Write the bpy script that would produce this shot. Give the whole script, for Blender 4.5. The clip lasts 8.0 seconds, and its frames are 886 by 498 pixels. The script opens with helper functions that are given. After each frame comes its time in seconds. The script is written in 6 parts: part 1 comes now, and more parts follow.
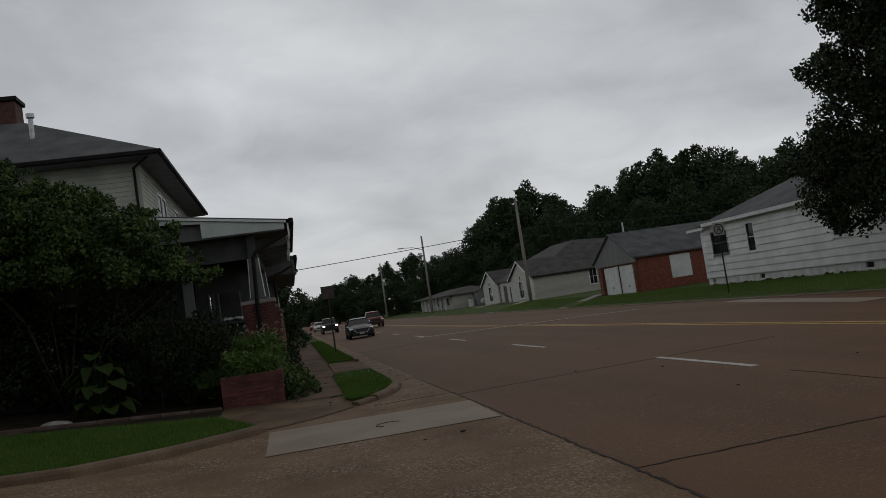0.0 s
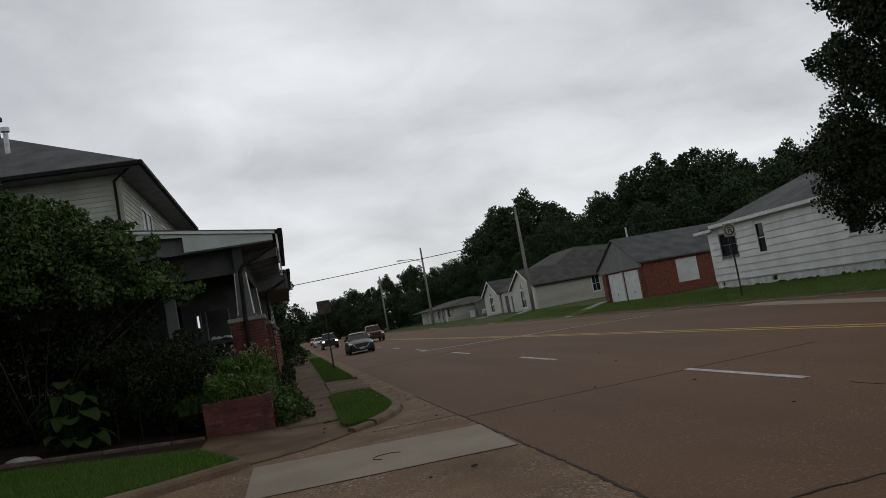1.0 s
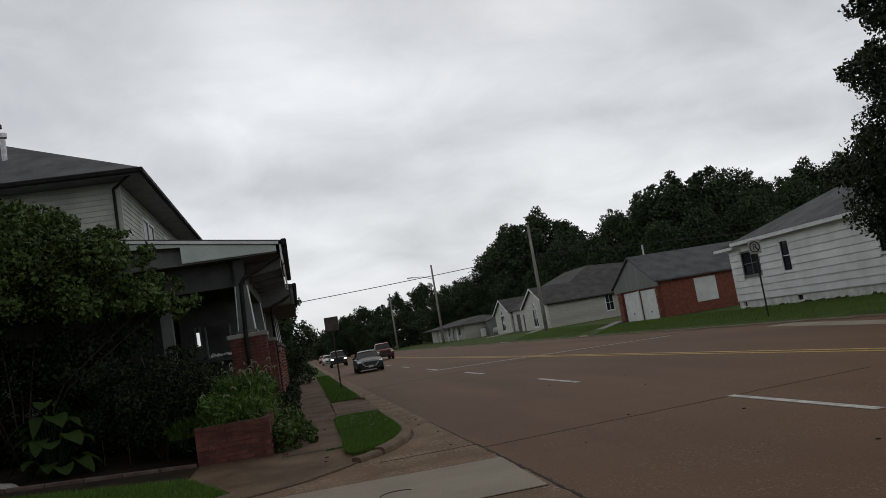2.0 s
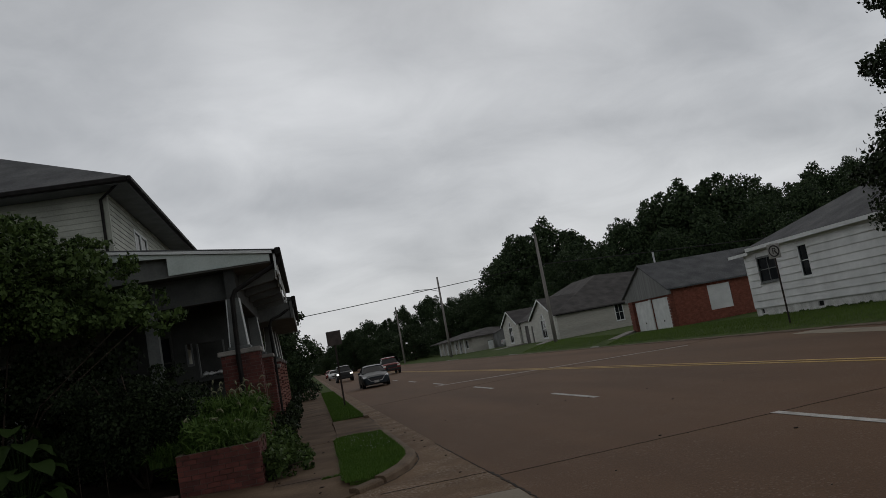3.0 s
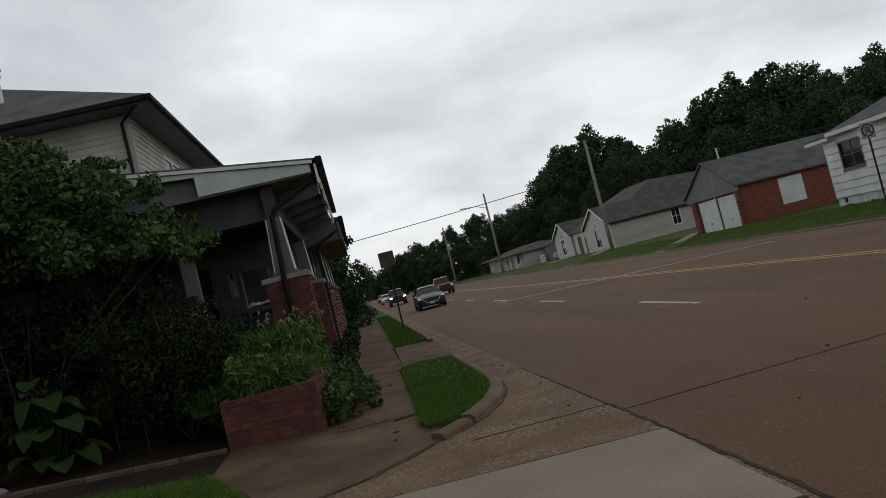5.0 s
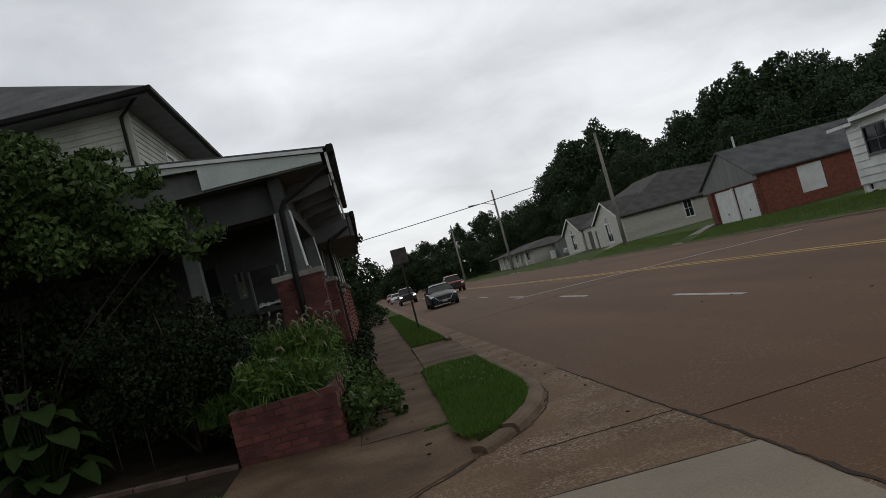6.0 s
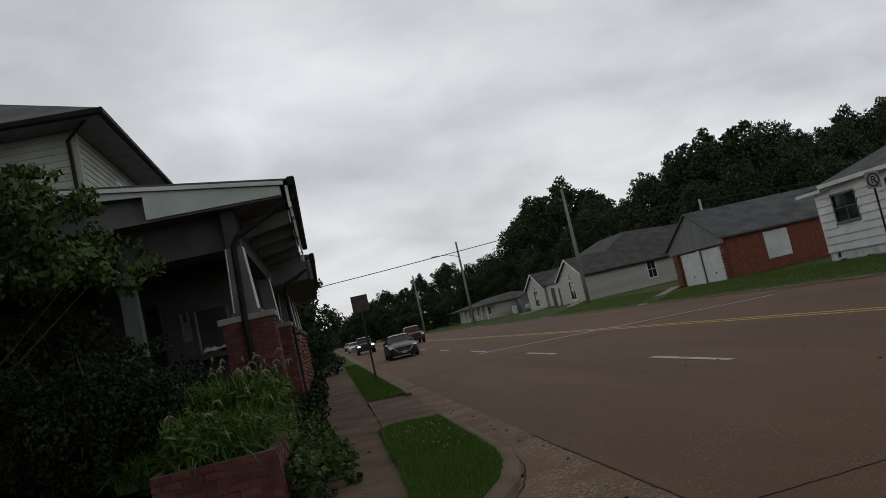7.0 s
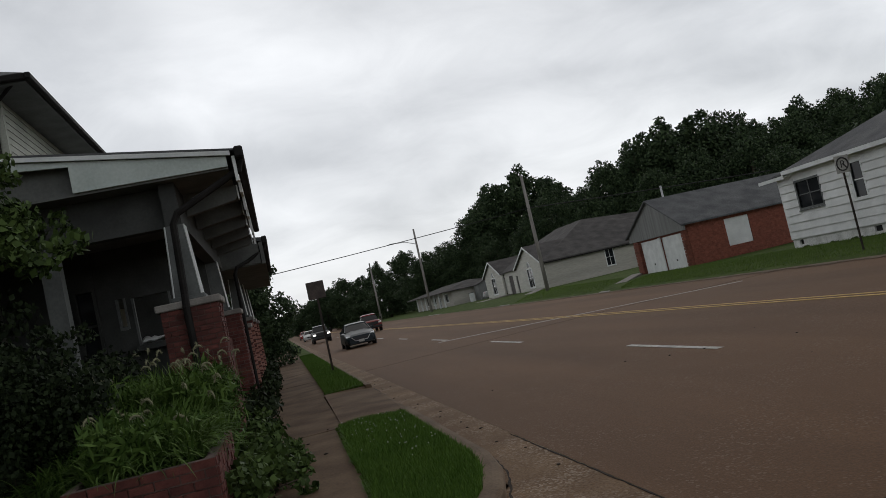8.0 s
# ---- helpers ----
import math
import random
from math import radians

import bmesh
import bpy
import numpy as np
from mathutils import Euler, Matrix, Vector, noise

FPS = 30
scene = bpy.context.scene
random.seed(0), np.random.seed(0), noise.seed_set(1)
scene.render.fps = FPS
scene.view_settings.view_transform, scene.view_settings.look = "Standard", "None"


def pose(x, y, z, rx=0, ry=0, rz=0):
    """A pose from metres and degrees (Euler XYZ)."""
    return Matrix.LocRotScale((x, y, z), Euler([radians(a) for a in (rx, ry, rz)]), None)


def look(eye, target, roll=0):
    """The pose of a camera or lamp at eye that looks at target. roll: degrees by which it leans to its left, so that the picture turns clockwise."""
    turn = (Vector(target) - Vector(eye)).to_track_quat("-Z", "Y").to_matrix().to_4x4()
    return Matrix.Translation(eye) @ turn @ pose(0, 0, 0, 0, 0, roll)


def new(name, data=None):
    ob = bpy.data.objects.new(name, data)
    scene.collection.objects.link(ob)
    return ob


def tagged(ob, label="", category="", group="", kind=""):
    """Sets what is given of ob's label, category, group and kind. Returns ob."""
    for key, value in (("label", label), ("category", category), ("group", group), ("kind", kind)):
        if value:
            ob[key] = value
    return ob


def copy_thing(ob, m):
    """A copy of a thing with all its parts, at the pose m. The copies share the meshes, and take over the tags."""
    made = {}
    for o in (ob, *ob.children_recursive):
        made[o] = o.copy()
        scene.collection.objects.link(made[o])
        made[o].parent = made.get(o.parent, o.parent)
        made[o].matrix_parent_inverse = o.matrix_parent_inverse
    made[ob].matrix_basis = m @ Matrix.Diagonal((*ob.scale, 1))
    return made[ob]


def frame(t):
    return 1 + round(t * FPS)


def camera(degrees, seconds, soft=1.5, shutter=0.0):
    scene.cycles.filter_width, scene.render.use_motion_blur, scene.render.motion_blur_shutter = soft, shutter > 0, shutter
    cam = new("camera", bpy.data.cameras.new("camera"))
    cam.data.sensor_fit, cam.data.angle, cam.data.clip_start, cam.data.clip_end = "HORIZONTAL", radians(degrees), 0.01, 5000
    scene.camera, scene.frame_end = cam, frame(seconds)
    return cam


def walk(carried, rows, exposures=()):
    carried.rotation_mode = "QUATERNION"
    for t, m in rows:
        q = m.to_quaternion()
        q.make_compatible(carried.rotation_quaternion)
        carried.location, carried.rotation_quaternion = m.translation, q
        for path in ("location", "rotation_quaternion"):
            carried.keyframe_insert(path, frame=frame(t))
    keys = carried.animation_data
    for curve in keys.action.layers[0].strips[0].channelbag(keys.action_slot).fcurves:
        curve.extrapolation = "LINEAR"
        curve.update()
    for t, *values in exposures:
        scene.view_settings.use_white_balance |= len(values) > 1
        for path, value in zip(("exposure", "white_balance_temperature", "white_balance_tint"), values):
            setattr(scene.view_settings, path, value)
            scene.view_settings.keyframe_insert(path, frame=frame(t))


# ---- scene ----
cam = camera(57.6, 8.0, 0.85)
PATH = [
    (0, (-0.316, -2.378, 1.702), (0.077, -0.421, 1.832), -8.59),
    (0.2, (-0.290, -2.104, 1.701), (0.091, -0.142, 1.783), -7.81),
    (0.3, (-0.273, -1.963, 1.700), (0.115, -0.002, 1.754), -7.92),
    (0.5, (-0.225, -1.667, 1.698), (0.176, 0.292, 1.717), -9.26),
    (0.7, (-0.153, -1.344, 1.703), (0.346, 0.591, 1.776), -9.84),
    (0.8, (-0.120, -1.183, 1.707), (0.372, 0.752, 1.822), -9.71),
    (1, (-0.060, -0.867, 1.714), (0.339, 1.086, 1.872), -10.17),
    (1.2, (-0.037, -0.587, 1.712), (0.289, 1.383, 1.830), -11.34),
    (1.3, (-0.033, -0.455, 1.712), (0.282, 1.517, 1.825), -11.80),
    (1.5, (-0.031, -0.200, 1.714), (0.279, 1.772, 1.847), -11.67),
    (1.7, (0.006, 0.064, 1.711), (0.312, 2.035, 1.860), -10.86),
    (1.8, (0.029, 0.199, 1.712), (0.341, 2.169, 1.868), -11.26),
    (2, (0.090, 0.475, 1.715), (0.471, 2.428, 1.922), -9.65),
    (2.2, (0.142, 0.755, 1.720), (0.571, 2.692, 1.975), -7.50),
    (3.3, (0.367, 2.170, 1.719), (0.721, 4.125, 1.945), -11.27),
    (3.5, (0.345, 2.392, 1.706), (0.662, 4.363, 1.819), -10.24),
    (3.7, (0.308, 2.611, 1.701), (0.626, 4.585, 1.756), -10.95),
    (3.8, (0.297, 2.727, 1.698), (0.620, 4.699, 1.783), -11.22),
    (4, (0.291, 2.975, 1.693), (0.630, 4.946, 1.733), -12.14),
    (4.2, (0.303, 3.254, 1.699), (0.758, 5.201, 1.648), -11.34),
    (4.3, (0.306, 3.397, 1.701), (0.750, 5.347, 1.710), -11.33),
    (4.5, (0.304, 3.685, 1.700), (0.651, 5.653, 1.764), -12.83),
    (4.7, (0.277, 3.963, 1.688), (0.495, 5.950, 1.744), -13.47),
    (5.8, (0.111, 5.317, 1.709), (0.404, 7.291, 1.843), -16.60),
    (6, (0.055, 5.511, 1.691), (0.264, 7.498, 1.763), -15.31),
    (6.2, (0.024, 5.713, 1.695), (0.249, 7.698, 1.790), -15.84),
    (6.3, (0.020, 5.823, 1.696), (0.259, 7.805, 1.823), -15.08),
    (6.5, (0.032, 6.063, 1.697), (0.351, 8.035, 1.798), -13.46),
    (6.7, (0.046, 6.333, 1.704), (0.434, 8.290, 1.843), -11.73),
    (6.8, (0.056, 6.468, 1.707), (0.432, 8.423, 1.888), -12.34),
    (7, (0.083, 6.735, 1.709), (0.413, 8.700, 1.881), -12.84),
    (7.2, (0.078, 6.996, 1.708), (0.448, 8.961, 1.766), -13.02),
    (7.3, (0.071, 7.124, 1.709), (0.448, 9.087, 1.783), -13.89),
    (7.5, (0.066, 7.380, 1.708), (0.453, 9.338, 1.823), -13.04),
    (7.7, (0.094, 7.633, 1.705), (0.518, 9.585, 1.798), -11.29),
    (7.8, (0.107, 7.758, 1.704), (0.558, 9.705, 1.777), -10.97),
    (8, (0.129, 8.002, 1.703), (0.557, 9.952, 1.823), -12.85),
]
walk(cam, [(t, look(eye, target, roll)) for t, eye, target, roll in PATH],
     [(0, -0.5), (0.5, -0.2), (1.0, -0.12), (1.5, 0.0), (2.2, -0.1), (3.3, -0.52), (3.5, -0.52), (4.0, -0.28), (4.2, 0.08), (4.5, 0.05), (6.0, 0.05), (6.5, 0.05), (7.0, -0.18), (7.2, 0.06), (7.5, 0.0), (8.0, 0.08)])

# ---- world and light ----
world = bpy.data.worlds.new("overcast")
scene.world = world
world.use_nodes = True
wn, wl = world.node_tree.nodes, world.node_tree.links
wn.clear()


def wnode(kind, **kw):
    n = wn.new(kind)
    for k, v in kw.items():
        n.inputs[k].default_value = v
    return n


sky = wn.new("ShaderNodeTexSky")
sky.sky_type, sky.sun_disc = "NISHITA", False
sky.sun_elevation, sky.sun_rotation = radians(38), radians(20)
bg_sky = wnode("ShaderNodeBackground", Strength=0.08)
wl.new(sky.outputs[0], bg_sky.inputs[0])
coord = wn.new("ShaderNodeTexCoord")
sep = wn.new("ShaderNodeSeparateXYZ")
wl.new(coord.outputs["Generated"], sep.inputs[0])
lift = wn.new("ShaderNodeMath")
lift.operation, lift.inputs[1].default_value = "ADD", 0.38
wl.new(sep.outputs[2], lift.inputs[0])
flat = []
for k in (0, 1):
    d = wn.new("ShaderNodeMath")
    d.operation = "DIVIDE"
    wl.new(sep.outputs[k], d.inputs[0])
    wl.new(lift.outputs[0], d.inputs[1])
    flat.append(d)
comb = wn.new("ShaderNodeCombineXYZ")
wl.new(flat[0].outputs[0], comb.inputs[0])
wl.new(flat[1].outputs[0], comb.inputs[1])
turned = wn.new("ShaderNodeMapping")
turned.inputs["Rotation"].default_value = (0, 0, radians(24))
turned.inputs["Scale"].default_value = (1.0, 1.25, 1)
turned.inputs["Location"].default_value = (0.35, 0.2, 0)
wl.new(comb.outputs[0], turned.inputs[0])
broad = wnode("ShaderNodeTexNoise", Scale=1.1, Detail=3.0, Roughness=0.5, Distortion=0.4)
fine = wnode("ShaderNodeTexNoise", Scale=3.4, Detail=8.0, Roughness=0.6, Distortion=0.5)
for n in (broad, fine):
    wl.new(turned.outputs[0], n.inputs["Vector"])
both = wn.new("ShaderNodeMix")
both.data_type = "FLOAT"
both.inputs[0].default_value = 0.24
wl.new(broad.outputs[0], both.inputs[2])
wl.new(fine.outputs[0], both.inputs[3])
ramp = wn.new("ShaderNodeValToRGB")
ramp.color_ramp.elements[0].position, ramp.color_ramp.elements[0].color = 0.36, (0.42, 0.437, 0.462, 1)
ramp.color_ramp.elements[1].position, ramp.color_ramp.elements[1].color = 0.62, (0.78, 0.797, 0.82, 1)
wl.new(both.outputs[0], ramp.inputs[0])
# the cloud deck is thicker and greyer overhead than towards the horizon
deck = wn.new("ShaderNodeMapRange")
deck.interpolation_type = "SMOOTHSTEP"
for k, v in ((1, 0.30), (2, 0.85), (3, 1.0), (4, 0.16)):
    deck.inputs[k].default_value = v
wl.new(sep.outputs[2], deck.inputs[0])
bg_cloud = wnode("ShaderNodeBackground", Strength=1.0)
power = wn.new("ShaderNodeMath")
power.operation, power.inputs[1].default_value = "MULTIPLY", 1.2
wl.new(deck.outputs[0], power.inputs[0])
wl.new(power.outputs[0], bg_cloud.inputs[1])
wl.new(ramp.outputs[0], bg_cloud.inputs[0])
cover = wn.new("ShaderNodeMixShader")
cover.inputs[0].default_value = 0.93
wl.new(bg_sky.outputs[0], cover.inputs[1])
wl.new(bg_cloud.outputs[0], cover.inputs[2])
wout = wn.new("ShaderNodeOutputWorld")
wl.new(cover.outputs[0], wout.inputs[0])

sun_data = bpy.data.lights.new("sun", "SUN")
sun_data.energy, sun_data.angle, sun_data.color = 0.5, radians(80), (1.0, 0.96, 0.9)
sun = new("sun", sun_data)
sun.matrix_world = look((0, 0, 60), (-12, -33, 17))


# ---- materials ----
def mat(name, c1, c2, scale=1.5, fine=30.0, rough=0.85, bump=0.15, metal=0.0, grain=0.35, spread=0.0, stretch=(1, 1, 1), spec=0.4, depth=0.01, big=None):
    m = bpy.data.materials.new(name)
    m.use_nodes = True
    nt = m.node_tree
    b = nt.nodes["Principled BSDF"]
    geo = nt.nodes.new("ShaderNodeNewGeometry")
    mp = nt.nodes.new("ShaderNodeMapping")
    mp.inputs["Scale"].default_value = stretch
    nt.links.new(geo.outputs["Position"], mp.inputs[0])
    wide, small = nt.nodes.new("ShaderNodeTexNoise"), nt.nodes.new("ShaderNodeTexNoise")
    wide.inputs["Scale"].default_value, wide.inputs["Detail"].default_value = scale, 5
    small.inputs["Scale"].default_value, small.inputs["Detail"].default_value = fine, 4
    for n in (wide, small):
        nt.links.new(mp.outputs[0], n.inputs["Vector"])
    if big:
        mb = nt.nodes.new("ShaderNodeMapping")
        mb.inputs["Scale"].default_value = big
        nt.links.new(geo.outputs["Position"], mb.inputs[0])
        nt.links.new(mb.outputs[0], wide.inputs["Vector"])
    r = nt.nodes.new("ShaderNodeValToRGB")
    r.color_ramp.elements[0].position, r.color_ramp.elements[1].position = 0.35, 0.68
    r.color_ramp.elements[0].color, r.color_ramp.elements[1].color = (*c1, 1), (*c2, 1)
    nt.links.new(wide.outputs[0], r.inputs[0])
    mix = nt.nodes.new("ShaderNodeMix")
    mix.data_type, mix.blend_type = "RGBA", "OVERLAY"
    mix.inputs[0].default_value = grain
    nt.links.new(r.outputs[0], mix.inputs[6])
    nt.links.new(small.outputs[0], mix.inputs[7])
    last = mix.outputs[2]
    if spread:
        info = nt.nodes.new("ShaderNodeObjectInfo")
        rng = nt.nodes.new("ShaderNodeMapRange")
        rng.inputs[3].default_value, rng.inputs[4].default_value = 1 - spread, 1 + spread
        nt.links.new(info.outputs["Random"], rng.inputs[0])
        hsv = nt.nodes.new("ShaderNodeHueSaturation")
        nt.links.new(rng.outputs[0], hsv.inputs["Value"])
        nt.links.new(last, hsv.inputs["Color"])
        last = hsv.outputs[0]
    nt.links.new(last, b.inputs["Base Color"])
    b.inputs["Roughness"].default_value, b.inputs["Metallic"].default_value = rough, metal
    b.inputs["Specular IOR Level"].default_value = spec
    if bump:
        bp = nt.nodes.new("ShaderNodeBump")
        bp.inputs["Strength"].default_value, bp.inputs["Distance"].default_value = bump, depth
        nt.links.new(small.outputs[0], bp.inputs["Height"])
        nt.links.new(bp.outputs[0], b.inputs["Normal"])
    return m


def leaf_mat(name, c1, c2, rough=0.6):
    """Foliage: colour varies leaf by leaf and clump by clump, a little light passes through."""
    m = bpy.data.materials.new(name)
    m.use_nodes = True
    nt = m.node_tree
    b = nt.nodes["Principled BSDF"]
    geo = nt.nodes.new("ShaderNodeNewGeometry")
    n = nt.nodes.new("ShaderNodeTexNoise")
    n.inputs["Scale"].default_value = 0.7
    nt.links.new(geo.outputs["Position"], n.inputs["Vector"])
    add = nt.nodes.new("ShaderNodeMath")
    add.operation = "ADD"
    nt.links.new(geo.outputs["Random Per Island"], add.inputs[0])
    nt.links.new(n.outputs[0], add.inputs[1])
    half = nt.nodes.new("ShaderNodeMath")
    half.operation, half.inputs[1].default_value = "MULTIPLY", 0.5
    nt.links.new(add.outputs[0], half.inputs[0])
    r = nt.nodes.new("ShaderNodeValToRGB")
    r.color_ramp.elements[0].position, r.color_ramp.elements[1].position = 0.2, 0.8
    r.color_ramp.elements[0].color, r.color_ramp.elements[1].color = (*c1, 1), (*c2, 1)
    nt.links.new(half.outputs[0], r.inputs[0])
    nt.links.new(r.outputs[0], b.inputs["Base Color"])
    b.inputs["Roughness"].default_value = rough
    b.inputs["Specular IOR Level"].default_value = 0.12
    b.inputs["Transmission Weight"].default_value = 0.0
    return m


def glass_mat(name, tint, rough=0.05):
    m = bpy.data.materials.new(name)
    m.use_nodes = True
    b = m.node_tree.nodes["Principled BSDF"]
    b.inputs["Base Color"].default_value = (*tint, 1)
    b.inputs["Roughness"].default_value = rough
    b.inputs["Specular IOR Level"].default_value = 0.3
    return m


def brick_mat(name, c1, c2):
    return mat(name, c1, c2, scale=6, fine=60, rough=0.85, bump=0.35, grain=0.4, spread=0.28)


